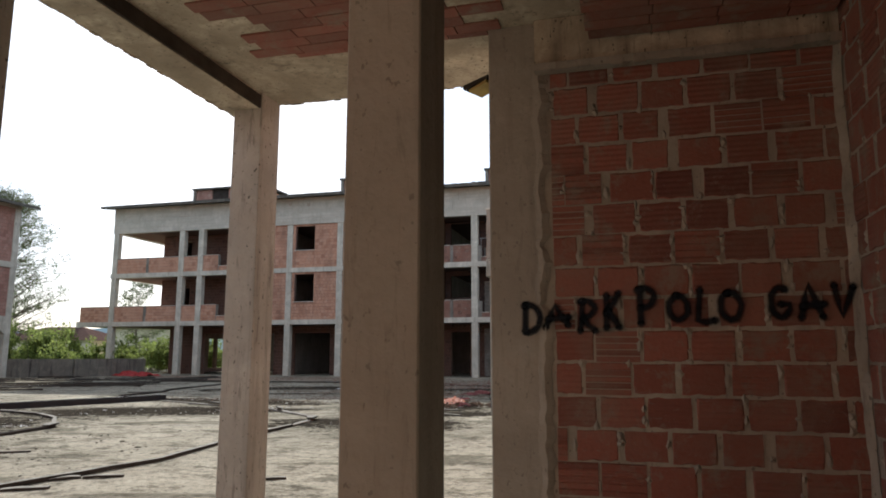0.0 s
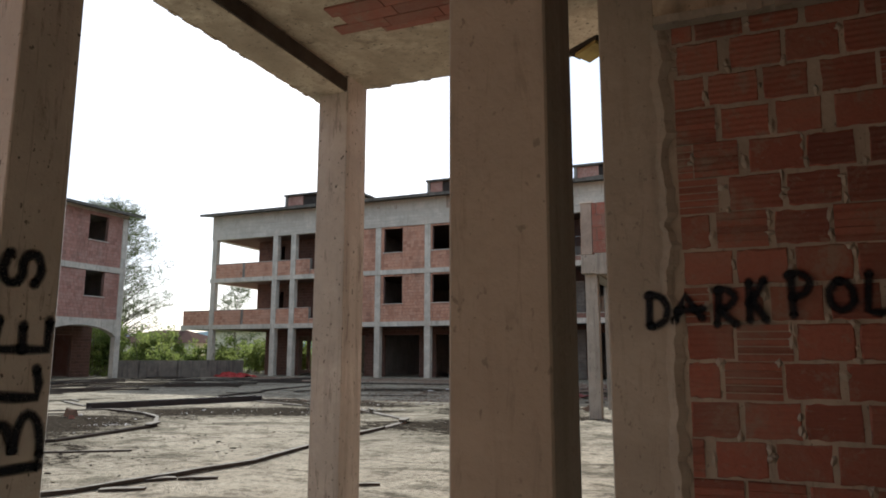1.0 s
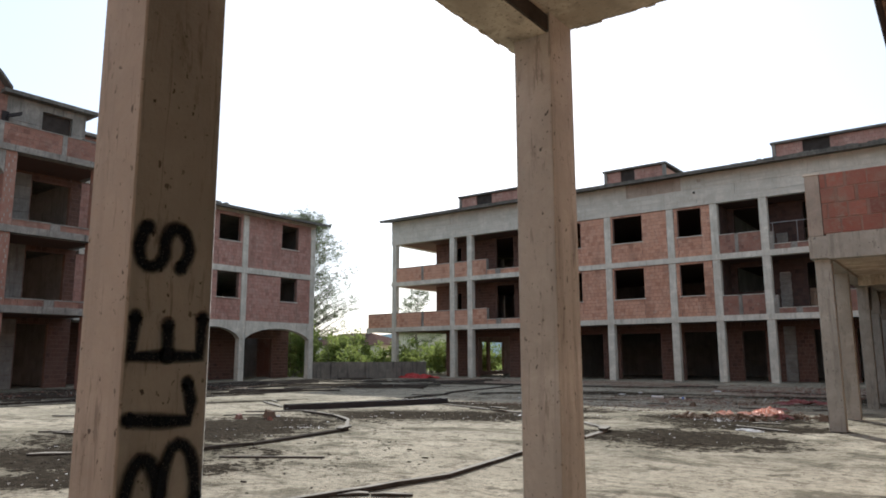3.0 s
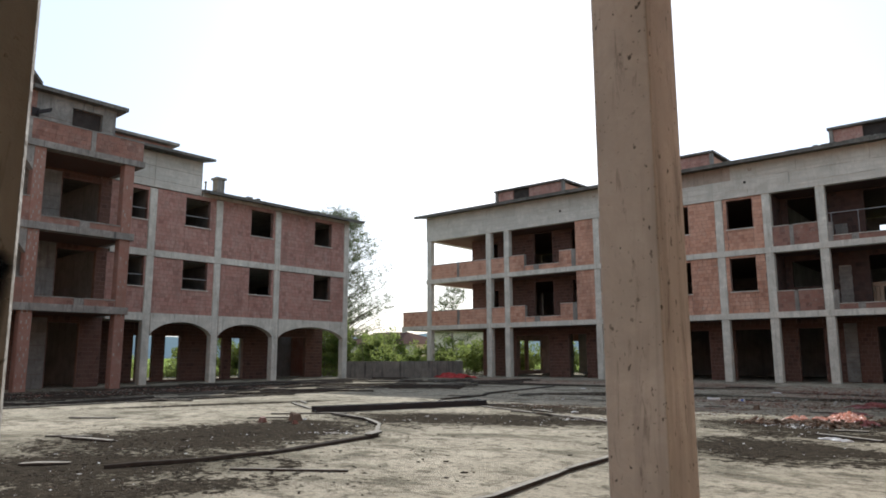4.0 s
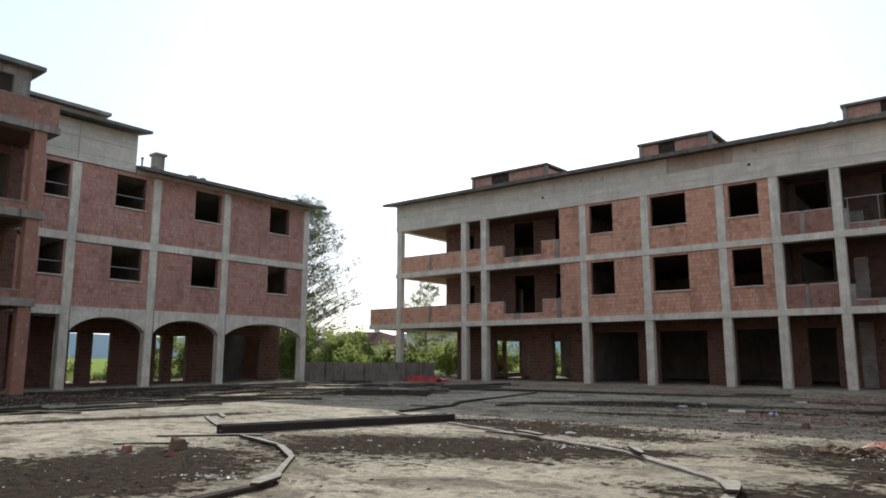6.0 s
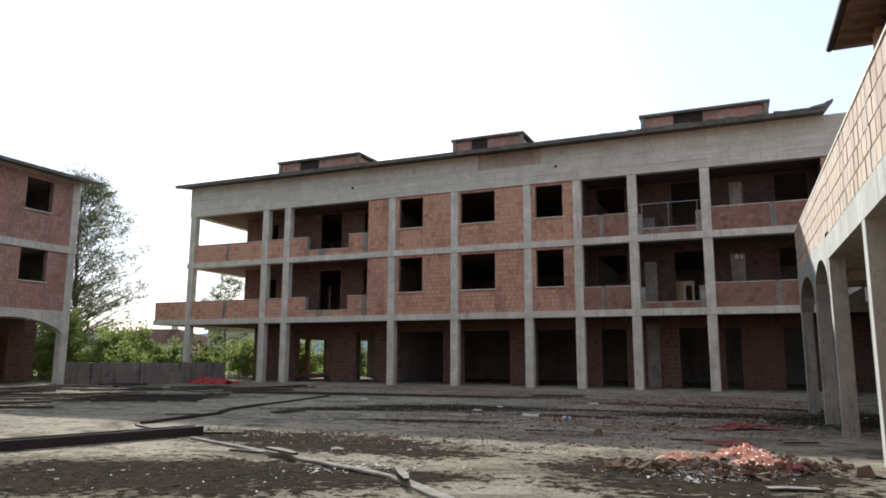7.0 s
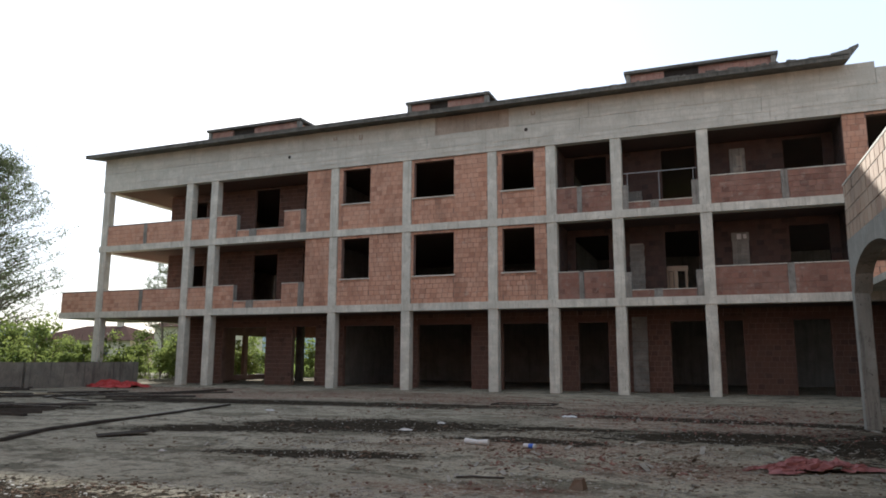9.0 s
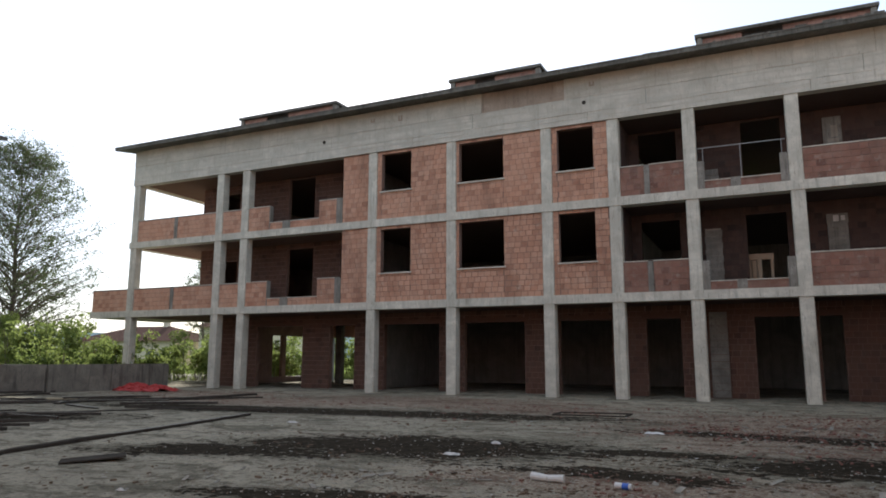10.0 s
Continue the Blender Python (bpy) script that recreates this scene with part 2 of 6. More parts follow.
LEAF = leaf_like("hedge_leaf", (0.06, 0.10, 0.025), (0.13, 0.19, 0.05), (0.30, 0.33, 0.09))
LEAF_TREE = leaf_like("tree_leaf", (0.055, 0.074, 0.032), (0.085, 0.108, 0.046), (0.14, 0.16, 0.07))
LEAF_DARK = leaf_like("dark_red_leaf", (0.06, 0.022, 0.025), (0.09, 0.035, 0.03), (0.12, 0.05, 0.04))
GRASS = leaf_like("field_grass", (0.08, 0.115, 0.03), (0.13, 0.165, 0.045), (0.22, 0.24, 0.07))


def ground_like():
    """Dusty screed with scuffs, dark patches of wet litter, and brick dust near the long block."""
    m, t, b = nodes_of("dusty_yard", 1.0, 0.0, 0.05)
    geo = t.nodes.new("ShaderNodeNewGeometry")
    sep = t.nodes.new("ShaderNodeSeparateXYZ")
    t.links.new(geo.outputs["Position"], sep.inputs[0])
    X, Y = sep.outputs[0], sep.outputs[1]
    big, mid, fine, grit = spot(t, 0.22, 6, 0.62), spot(t, 1.1, 7, 0.68, distort=0.5), spot(t, 7, 6, 0.7), spot(t, 55, 3, 0.6)
    scuff = spot(t, 0.9, 7, 0.72, (0.7, 1.2, 1.0), 0.8)

    def blots(spots, wob, lo, hi):
        total = None
        for cx, cy, lx, ly, turn in spots:
            c, s = math.cos(radians(turn)), math.sin(radians(turn))
            dx, dy = calc(t, "SUBTRACT", X, cx), calc(t, "SUBTRACT", Y, cy)
            u = calc(t, "DIVIDE", calc(t, "ADD", calc(t, "MULTIPLY", dx, c), calc(t, "MULTIPLY", dy, s)), lx)
            v = calc(t, "DIVIDE", calc(t, "SUBTRACT", calc(t, "MULTIPLY", dy, c), calc(t, "MULTIPLY", dx, s)), ly)
            d = calc(t, "SQRT", calc(t, "ADD", calc(t, "MULTIPLY", u, u), calc(t, "MULTIPLY", v, v)))
            k = step(t, calc(t, "ADD", d, wob), hi, lo)
            total = k if total is None else calc(t, "MAXIMUM", total, k)
        return total

    rough, clump = spot(t, 15, 9, 0.82), spot(t, 2.6, 9, 0.78)
    stone = spot(t, 38, 4, 0.75)
    col = mix(t, step(t, mid, 0.3, 0.7), (0.461, 0.406, 0.306), (0.337, 0.295, 0.220))
    col = mix(t, calc(t, "MULTIPLY", step(t, big, 0.42, 0.62), 0.45), col, (0.170, 0.155, 0.114))
    col = mix(t, calc(t, "MULTIPLY", step(t, scuff, 0.50, 0.60), 0.75), col, (0.106, 0.094, 0.067))
    col = mix(t, calc(t, "MULTIPLY", step(t, fine, 0.50, 0.68), 0.55), col, (0.093, 0.084, 0.062))
    col = mix(t, calc(t, "MULTIPLY", step(t, rough, 0.52, 0.60), 0.55), col, (0.064, 0.055, 0.042))
    col = mix(t, calc(t, "MULTIPLY", step(t, rough, 0.42, 0.34), 0.55), col, (0.375, 0.343, 0.268))
    col = mix(t, calc(t, "MULTIPLY", step(t, clump, 0.52, 0.60), 0.7), col, (0.072, 0.062, 0.045))
    col = mix(t, calc(t, "MULTIPLY", step(t, stone, 0.60, 0.66), 0.5), col, (0.391, 0.364, 0.295))
    # brick dust
    wob = calc(t, "ADD", calc(t, "MULTIPLY", calc(t, "SUBTRACT", mid, 0.5), 3.0), calc(t, "MULTIPLY", calc(t, "SUBTRACT", fine, 0.5), 2.2))
    dust = blots(DUST, wob, 0.5, 1.25)
    col = mix(t, calc(t, "MULTIPLY", calc(t, "MULTIPLY", dust, step(t, rough, 0.42, 0.56)), 0.74), col, (0.160, 0.074, 0.053))
    # dark patches of wet litter
    wob = calc(t, "ADD", calc(t, "MULTIPLY", calc(t, "SUBTRACT", scuff, 0.5), 3.2), calc(t, "MULTIPLY", calc(t, "SUBTRACT", fine, 0.5), 2.4))
    total = blots(PATCHES, wob, 0.92, 1.12)
    dark = mix(t, step(t, fine, 0.35, 0.65), (0.019, 0.016, 0.012), (0.058, 0.047, 0.034))
    col = mix(t, calc(t, "MULTIPLY", step(t, grit, 0.60, 0.74), 0.55), col, (0.09, 0.08, 0.065))
    col = mix(t, calc(t, "MULTIPLY", total, 0.98), col, dark)
    # fields beyond the plot
    out = calc(t, "MAXIMUM", step(t, Y, 56, 60), step(t, calc(t, "MULTIPLY", X, -1.0), 52, 56))
    col = mix(t, out, col, mix(t, mid, (0.10, 0.14, 0.035), (0.19, 0.22, 0.06)))
    t.links.new(col, b.inputs["Base Color"])
    bump(t, b, calc(t, "ADD", calc(t, "ADD", fine, calc(t, "ADD", rough, calc(t, "MULTIPLY", stone, 0.5))), calc(t, "MULTIPLY", total, 0.6)), 0.9, 0.05)
    return m


# centre, half lengths and turn of the stains
PATCHES = [(-31.0, 20.0, 2.6, 7.0, 0), (-27.0, 24.5, 3.5, 2.2, 30), (-12.7, 9.3, 3.2, 1.9, 85), (-11.0, 6.2, 2.2, 1.4, 50), (-11.4, 14.3, 2.9, 1.4, 20), (-11.2, 18.0, 3.1, 1.0, -5), (-11.9, 25.8, 2.8, 1.35, 16),
           (-5.3, 17.1, 1.8, 1.4, 15), (-5.0, 13.2, 1.7, 1.3, 5), (-9.4, 5.0, 2.2, 0.6, 60), (-19.5, 14.0, 3.0, 0.4, 70), (-23.4, 15.0, 6.0, 0.7, 85),
           (-5.6, 26.3, 2.2, 0.9, 12), (-8.3, 26.6, 1.6, 0.35, 5), (-2.6, 26.0, 2.0, 2.5, 0), (-14.6, 24.2, 1.6, 0.6, 20), (-6.0, 29.5, 3.2, 0.5, -6), (-11.0, 22.0, 1.6, 0.35, 10), (-8.5, 24.6, 1.2, 0.4, 0), (-17.5, 31.0, 7.0, 1.0, 5), (-24.0, 26.0, 3.5, 1.3, 20), (-4.3, 15.6, 1.4, 0.7, 10), (-9.0, 15.4, 1.6, 0.5, 20), (-27.0, 31.0, 4.0, 1.2, 40), (-28.5, 13.0, 3.0, 8.0, 0), (-32.6, 25.0, 1.6, 7.0, 0)]
DUST = [(-6.6, 29.6, 3.4, 1.6, 0), (-8.2, 24.0, 2.4, 0.9, 10), (-21.0, 33.5, 5.0, 1.8, 5), (-29.0, 16.0, 2.5, 8.0, 0), (-5.8, 32.0, 4.2, 3.0, 0), (-16.5, 35.6, 6.0, 2.6, 0), (-6.2, 22.4, 1.3, 0.8, 20), (-8.2, 20.4, 1.2, 0.4, 10), (-26.0, 36.0, 4.0, 2.2, 10), (-5.6, 27.8, 3.0, 1.0, 0), (-12.6, 34.0, 3.0, 1.5, 0)]
GROUND = ground_like()


# ---- mesh helpers ----
class Shape:
    """Gathers faces for one mesh; slot is the material of the next faces."""

    def __init__(self):
        self.v, self.f, self.m, self.slot = [], [], [], 0

    def face(self, *pts):
        n = len(self.v)
        self.v += [tuple(p) for p in pts]
        self.f.append(tuple(range(n, n + len(pts))))
        self.m.append(self.slot)
        return self

    def hexa(self, p, skip=()):
        """Eight corners: four below, four above, both counter-clockwise."""
        n = len(self.v)
        self.v += [tuple(q) for q in p]
        for k, q in enumerate(((0, 3, 2, 1), (4, 5, 6, 7), (0, 1, 5, 4), (1, 2, 6, 5), (2, 3, 7, 6), (3, 0, 4, 7))):
            if k not in skip:
                self.f.append(tuple(n + i for i in q))
                self.m.append(self.slot)
        return self

    def box(self, x0, x1, y0, y1, z0, z1, skip=()):
        return self.hexa([(x0, y0, z0), (x1, y0, z0), (x1, y1, z0), (x0, y1, z0), (x0, y0, z1), (x1, y0, z1), (x1, y1, z1), (x0, y1, z1)], skip)

    def bevelled(self, x0, x1, y0, y1, z0, z1, c=0.02):
        """A post with its upright edges taken off."""
        q = [(x0 + c, y0), (x1 - c, y0), (x1, y0 + c), (x1, y1 - c), (x1 - c, y1), (x0 + c, y1), (x0, y1 - c), (x0, y0 + c)]
        n = len(self.v)
        self.v += [(x, y, z0) for x, y in q] + [(x, y, z1) for x, y in q]
        for i in range(8):
            j = (i + 1) % 8
            self.f.append((n + i, n + j, n + 8 + j, n + 8 + i))
        self.f += [tuple(n + 7 - i for i in range(8)), tuple(n + 8 + i for i in range(8))]
        self.m += [self.slot] * 10
        return self

    def extrude(self, outline, x0, x1):
        """A closed outline in y and z, drawn out along x."""
        n, k = len(self.v), len(outline)
        self.v += [(x0, y, z) for y, z in outline] + [(x1, y, z) for y, z in outline]
        self.f += [tuple(n + i for i in range(k)), tuple(n + 2 * k - 1 - i for i in range(k))]
        self.f += [(n + (i + 1) % k, n + i, n + k + i, n + k + (i + 1) % k) for i in range(k)]
        self.m += [self.slot] * (k + 2)
        return self

    def plank(self, a, b, w, h, lift=0.0, twist=0.0):
        """A board lying from a to b."""
        a, b = Vector(a), Vector(b)
        d = (b - a).normalized()
        s = Vector((-d.y, d.x, 0)).normalized() * (w / 2)
        up = Vector((0, 0, 1))
        s = s + up * (twist * w)
        lo = up * lift
        hi = up * (lift + h)
        return self.hexa([a + s * -1 + lo, b - s + lo, b + s + lo, a + s + lo, a - s + hi, b - s + hi, b + s + hi, a + s + hi])

    def tube(self, a, b, ra, rb, n=8):
        a, b = Vector(a), Vector(b)
        q = (b - a).to_track_quat("Z", "Y")
        k = len(self.v)
        for c, r in ((a, ra), (b, rb)):
            self.v += [tuple(c + q @ Vector((r * math.cos(2 * math.pi * i / n), r * math.sin(2 * math.pi * i / n), 0))) for i in range(n)]
        for i in range(n):
            j = (i + 1) % n
            self.f.append((k + i, k + j, k + n + j, k + n + i))
        self.f += [tuple(k + n - 1 - i for i in range(n)), tuple(k + n + i for i in range(n))]
        self.m += [self.slot] * (n + 2)
        return self

    def mesh(self, name):
        me = bpy.data.meshes.new(name)
        me.from_pydata(self.v, [], self.f)
        me.polygons.foreach_set("material_index", self.m)
        return me


def part(name, shape, mats, parent=None, label="", category="", kind="", smooth=False):
    me = shape.mesh(name)
    for m in mats if isinstance(mats, (list, tuple)) else (mats,):
        me.materials.append(m)
    if smooth:
        me.polygons.foreach_set("use_smooth", [True] * len(me.polygons))
    ob = new(name, me)
    ob.parent = parent
    return tagged(ob, label, category, "", kind)


def thing(name, label, category, kind="", at=(0, 0, 0)):
    ob = new(name)
    ob.empty_display_size = 0.3
    ob.location = at
    return tagged(ob, label, category, "", kind)


class Wall:
    """A brick infill in the plane through (ox, oy), running along u with its face towards n."""

    def __init__(self, ox, oy, u, n):
        self.o, self.u, self.n = Vector((ox, oy, 0)), Vector((*u, 0)), Vector((*n, 0))

    def p(self, u, w, z):
        q = self.o + self.u * u + self.n * w
        return (q.x, q.y, z)

    def block(self, s, u0, u1, w0, w1, z0, z1, skip=()):
        c = [self.p(u0, w1, z0), self.p(u1, w1, z0), self.p(u1, w0, z0), self.p(u0, w0, z0)]
        c += [(x, y, z1) for x, y, _ in c]
        flip = self.u.cross(self.n).z > 0
        if flip:
            c = [c[1], c[0], c[3], c[2], c[5], c[4], c[7], c[6]]
            # ends change places
            skip = tuple({3: 5, 5: 3}.get(k, k) for k in skip)
        return s.hexa(c, skip)

    def pieces(self, u0, u1, z0, z1, holes):
        """The rectangle less its holes, as rectangles."""
        us = sorted({u0, u1, *(min(max(h[0], u0), u1) for h in holes), *(min(max(h[1], u0), u1) for h in holes)})
        for a, b in zip(us, us[1:]):
            if b - a < 1e-4:
                continue
            cut = sorted((max(h[2], z0), min(h[3], z1)) for h in holes if h[0] < (a + b) / 2 < h[1])
            z = z0
            for lo, hi in cut:
                if lo - z > 1e-3:
                    yield a, b, z, lo
                z = max(z, hi)
            if z1 - z > 1e-3:
                yield a, b, z, z1

    def bricks(self, u0, u1, z0, z1, holes=(), bw=0.30, bh=0.20, gap=0.014, seed=0):
        """The rectangles of the bricks, course by course, broken at the holes."""
        rnd = random.Random(seed)
        for a, b, lo, hi in self.pieces(u0, u1, z0, z1, holes):
            k = math.floor((lo - z0) / bh + 1e-6)
            while z0 + k * bh < hi - 0.02:
                za, zb = max(lo, z0 + k * bh), min(hi, z0 + (k + 1) * bh)
                if zb - za > 0.045:
                    off = (0.5 if k % 2 else 0.0) * bw + 0.13 * math.sin(k * 2.7 + seed)
                    i = math.floor((a - u0 - off) / bw)
                    while u0 + off + i * bw < b:
                        ua, ub = max(a, u0 + off + i * bw), min(b, u0 + off + (i + 1) * bw)
                        if ub - ua > 0.045:
                            j = rnd.uniform(-0.004, 0.004)
                            yield ua + gap / 2 + j * 0.6, ub - gap / 2 + j, za + gap / 2 + j * 0.5, zb - gap / 2
                        i += 1
                k += 1

    def infill(self, name, u0, u1, z0, z1, parent, holes=(), thick=0.25, label="", seed=0, mats=None, bw=0.25, bh=0.20, back=False, loose=False):
        """One wall panel: a mortar core with real bricks on its face, joints set back."""
        s = Shape()
        for a, b, lo, hi in self.pieces(u0, u1, z0, z1, holes):
            self.block(s, a, b, -thick + (0.012 if back else 0), -0.012, lo, hi)
        s.slot = 1
        rnd = random.Random(seed + 5)
        for ua, ub, za, zb in () if loose else self.bricks(u0, u1, z0, z1, holes, bw, bh, 0.014, seed):
            w = rnd.uniform(-0.004, 0.003)
            self.block(s, ua, ub, -0.02, w, za, zb, skip=(4,))
        if back:
            for ua, ub, za, zb in self.bricks(u0, u1, z0, z1, holes, bw, bh, 0.014, seed + 3):
                self.block(s, ua, ub, -thick, -thick + 0.02, za, zb, skip=(2,))
        return part(name, s, mats or [MORTAR_RED, BRICK], parent, label)


# ---- ground ----
g = Shape()
g.face((-900, -900, 0), (900, -900, 0), (900, 900, 0), (-900, 900, 0))
part("ground", g, GROUND, None, "dusty concrete yard with dark patches of wet litter", "ground", "structure")


# ---- long three-storey block, facing south over the yard ----
F = 39.5                      # its front
COLS = [-34.5, -29.2, -27.72, -21.16, -17.67, -13.9, -11.5, -9.0, -5.9]
CW = 0.40
block = thing("apartment_building", "unfinished three-storey brick and concrete apartment block without windows", "building")
for x in COLS:
    s = Shape().bevelled(x, x + CW, F, F + 0.40, 0.0, 9.62, 0.025)
    part("column", s, CONCRETE, block)
for x in (-26.9, -20.2, -16.6, -12.9):
    part("column", Shape().bevelled(x, x + 0.35, 46.0, 46.35, 0.0, 3.2, 0.02), GREYWALL, block)
for z0, z1 in ((3.2, 3.5), (6.5, 6.8)):
    x0 = -36.9 if z0 < 4 else -34.55
    s = Shape()
    s.box(-34.55, 7.0, F - 0.03, 51.3, z0, z1)
    if z0 < 4:
        s.box(-36.9, -34.56, F - 0.03, 44.1, z0, z1)
    part("floor_slab", s, CONCRETE, block, "rain-streaked cast concrete floor slab")
    # soffits darker than the slab, shade under it painted in
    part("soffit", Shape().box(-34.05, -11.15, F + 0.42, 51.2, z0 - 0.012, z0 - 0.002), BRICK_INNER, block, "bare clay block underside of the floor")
    part("soffit", Shape().box(-11.15, 7.0, F + 0.42, 51.2, z0 - 0.012, z0 - 0.002), BRICK_SOOT_SHADE, block, "underside of the floor with soot and shade in its dark colour")
# floor inside, a low step above the yard
part("ground_floor", Shape().box(-34.7, 7.0, F + 0.02, 51.3, -0.05, 0.012), GROUND, block)

# fascia: shuttered concrete lifts with joints set back
fascia = part("fascia", Shape().box(-34.5, 7.0, F + 0.02, F + 0.3, 9.6, 11.10).box(-34.5, -0.5, F + 0.03, F + 0.3, 11.10, 11.34), BAND, block, "pale board-marked concrete fascia with rust streaks")
rnd = random.Random(4)
for z0, z1, first, span in ((9.6, 9.98, 8.4, 7.0), (9.995, 10.55, 5.1, 6.44), (10.562, 11.34, 2.24, 3.22)):
    x, w = -34.52, first
    while x < 6.9:
        e = min(x + w, 6.98)
        top = 11.12 if x > -0.6 and z1 > 11.2 else z1
        worn = z0 > 10.5 and abs(x + 16.2) < 0.6
        out = 0.045 if worn else rnd.uniform(-0.008, 0.006)
        part("panel", Shape().box(x, e - 0.014, F - 0.03 + out, F + 0.06, z0, top), RUSTED if worn else BAND, fascia)
        x, w = e, span
# rough lips where the shutters met
for z, seed in ((9.985, 1), (10.555, 2), (9.79, 3)):
    lip = random.Random(seed)
    s = Shape()
    x = -34.4
    while x < 6.8:
        w = lip.uniform(0.15, 0.9)
        if lip.random() < 0.6:
            d = lip.uniform(0.006, 0.02)
            s.box(x, min(x + w, 6.9), F - 0.036 - d, F + 0.0, z - lip.uniform(0.006, 0.016), z + lip.uniform(0.004, 0.012))
        x += w
    part("casting_lip", s, BAND, fascia, "", "", "stuff")
for x, z, h in ((-11.95, 11.0, 0.16), (-19.69, 10.88, 0.22), (-20.98, 10.95, 0.14)):
    part("rust_mark", Shape().box(x - 0.09, x - 0.04, F - 0.05, F, z - h / 2, z + h / 2).box(x + 0.04, x + 0.09, F - 0.05, F, z - h / 2, z + h / 2).box(x - 0.09, x + 0.09, F - 0.048, F, z - h / 2, z - h / 2 + 0.05), RUSTED, fascia)
# solid dark tubes painted as the shade inside the holes
for x in (-23.35, -12.25):
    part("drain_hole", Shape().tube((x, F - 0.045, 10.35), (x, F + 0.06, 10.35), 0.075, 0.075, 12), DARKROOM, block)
s = Shape().box(-34.5, 7.0, 51.0, 51.3, 9.62, 11.3).box(-34.5, -34.2, F + 0.3, 51.0, 9.62, 11.34)
s.box(-34.5, 7.0, F + 0.3, 51.0, 9.66, 9.9)
part("top_slab", s, CONCRETE, block)
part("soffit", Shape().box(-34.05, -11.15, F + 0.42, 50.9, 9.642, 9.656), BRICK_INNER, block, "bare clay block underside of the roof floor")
part("soffit", Shape().box(-11.15, 7.0, F + 0.42, 50.9, 9.642, 9.656), BRICK_SOOT_SHADE, block, "underside of the roof floor with soot and shade in its dark colour")
# roof: thin overhanging slab that rises gently to the back
s = Shape()
s.hexa([(-35.1, 38.72, 11.25), (-0.95, 38.72, 11.25), (-0.95, 45.2, 12.30), (-35.1, 45.2, 12.30), (-35.1, 38.72, 11.39), (-0.95, 38.72, 11.39), (-0.95, 45.2, 12.48), (-35.1, 45.2, 12.48)])
s.hexa([(-35.1, 45.2, 12.30), (-0.95, 45.2, 12.30), (-0.95, 52.0, 11.25), (-35.1, 52.0, 11.25), (-35.1, 45.2, 12.48), (-0.95, 45.2, 12.48), (-0.95, 52.0, 11.39), (-35.1, 52.0, 11.39)])
s.box(-35.12, -0.96, 38.70, 38.80, 11.385, 11.425)
rnd = random.Random(8)
for i in range(150):
    x = rnd.uniform(-34.5, -1.6) if i < 50 else rnd.uniform(-9.5, -1.2)
    w, d = rnd.uniform(0.08, 0.5), rnd.uniform(0.0, 0.5)
    z = 11.38 + 0.162 * d
    s.box(x, x + w, 38.715 + d, 38.90 + d, z, z + 0.05 + rnd.uniform(0.0, 0.03 if x < -9 else 0.09))
roof = part("roof", s, MOSSY, block, "dark weathered concrete roof slab with a ragged edge")
s = Shape()
s.hexa([(-1.5, 38.70, 11.40), (-0.94, 38.70, 11.30), (-0.94, 45.0, 12.40), (-1.5, 45.0, 12.40), (-1.5, 38.70, 11.50), (-0.94, 38.70, 11.60), (-0.94, 45.0, 12.62), (-1.5, 45.0, 12.55)])
s.hexa([(-0.94, 38.70, 11.37), (-0.66, 38.70, 11.62), (-0.66, 45.0, 12.62), (-0.94, 45.0, 12.42), (-0.94, 38.70, 11.63), (-0.66, 38.70, 11.73), (-0.66, 45.0, 12.76), (-0.94, 45.0, 12.68)])
part("verge", s, MOSSY, block)


def dormer(x0, x1, parent):
    """Low flat-roofed dormer; a dark sheet behind its brick front stands for an unlit opening."""
    d = part("dormer", Shape().box(x0 + 0.15, x1 - 0.15, 41.6, 44.6, 11.6, 12.80), BRICK, parent)
    w = Wall(x0 + 0.1, 41.5, (1, 0), (0, -1))
    L = x1 - x0 - 0.2
    w.infill("front_wall", 0, L, 11.6, 12.86, d, [(L * 0.26, L * 0.50, 12.16, 12.86)], 0.09, seed=int(x0 * 7) % 97, mats=[MORTAR_RED, BRICK_DUSTY])
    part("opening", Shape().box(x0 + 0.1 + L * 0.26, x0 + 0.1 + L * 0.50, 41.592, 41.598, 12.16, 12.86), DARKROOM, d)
    for x in (x0 + 0.02, x1 - 0.20):
        part("corner_post", Shape().box(x, x + 0.18, 41.38, 41.62, 11.55, 12.86), SOILED, d)
    s = Shape()
    s.hexa([(x0 - 0.05, 41.3, 12.86), (x1 + 0.05, 41.3, 12.86), (x1 + 0.05, 44.8, 12.94), (x0 - 0.05, 44.8, 12.94), (x0 - 0.05, 41.3, 12.98), (x1 + 0.05, 41.3, 12.98), (x1 + 0.05, 44.8, 13.06), (x0 - 0.05, 44.8, 13.06)])
    part("dormer_roof", s, MOSSY, d)


for a, b in ((-29.7, -24.1), (-18.35, -14.4), (-8.5, -2.85)):
    dormer(a, b, block)

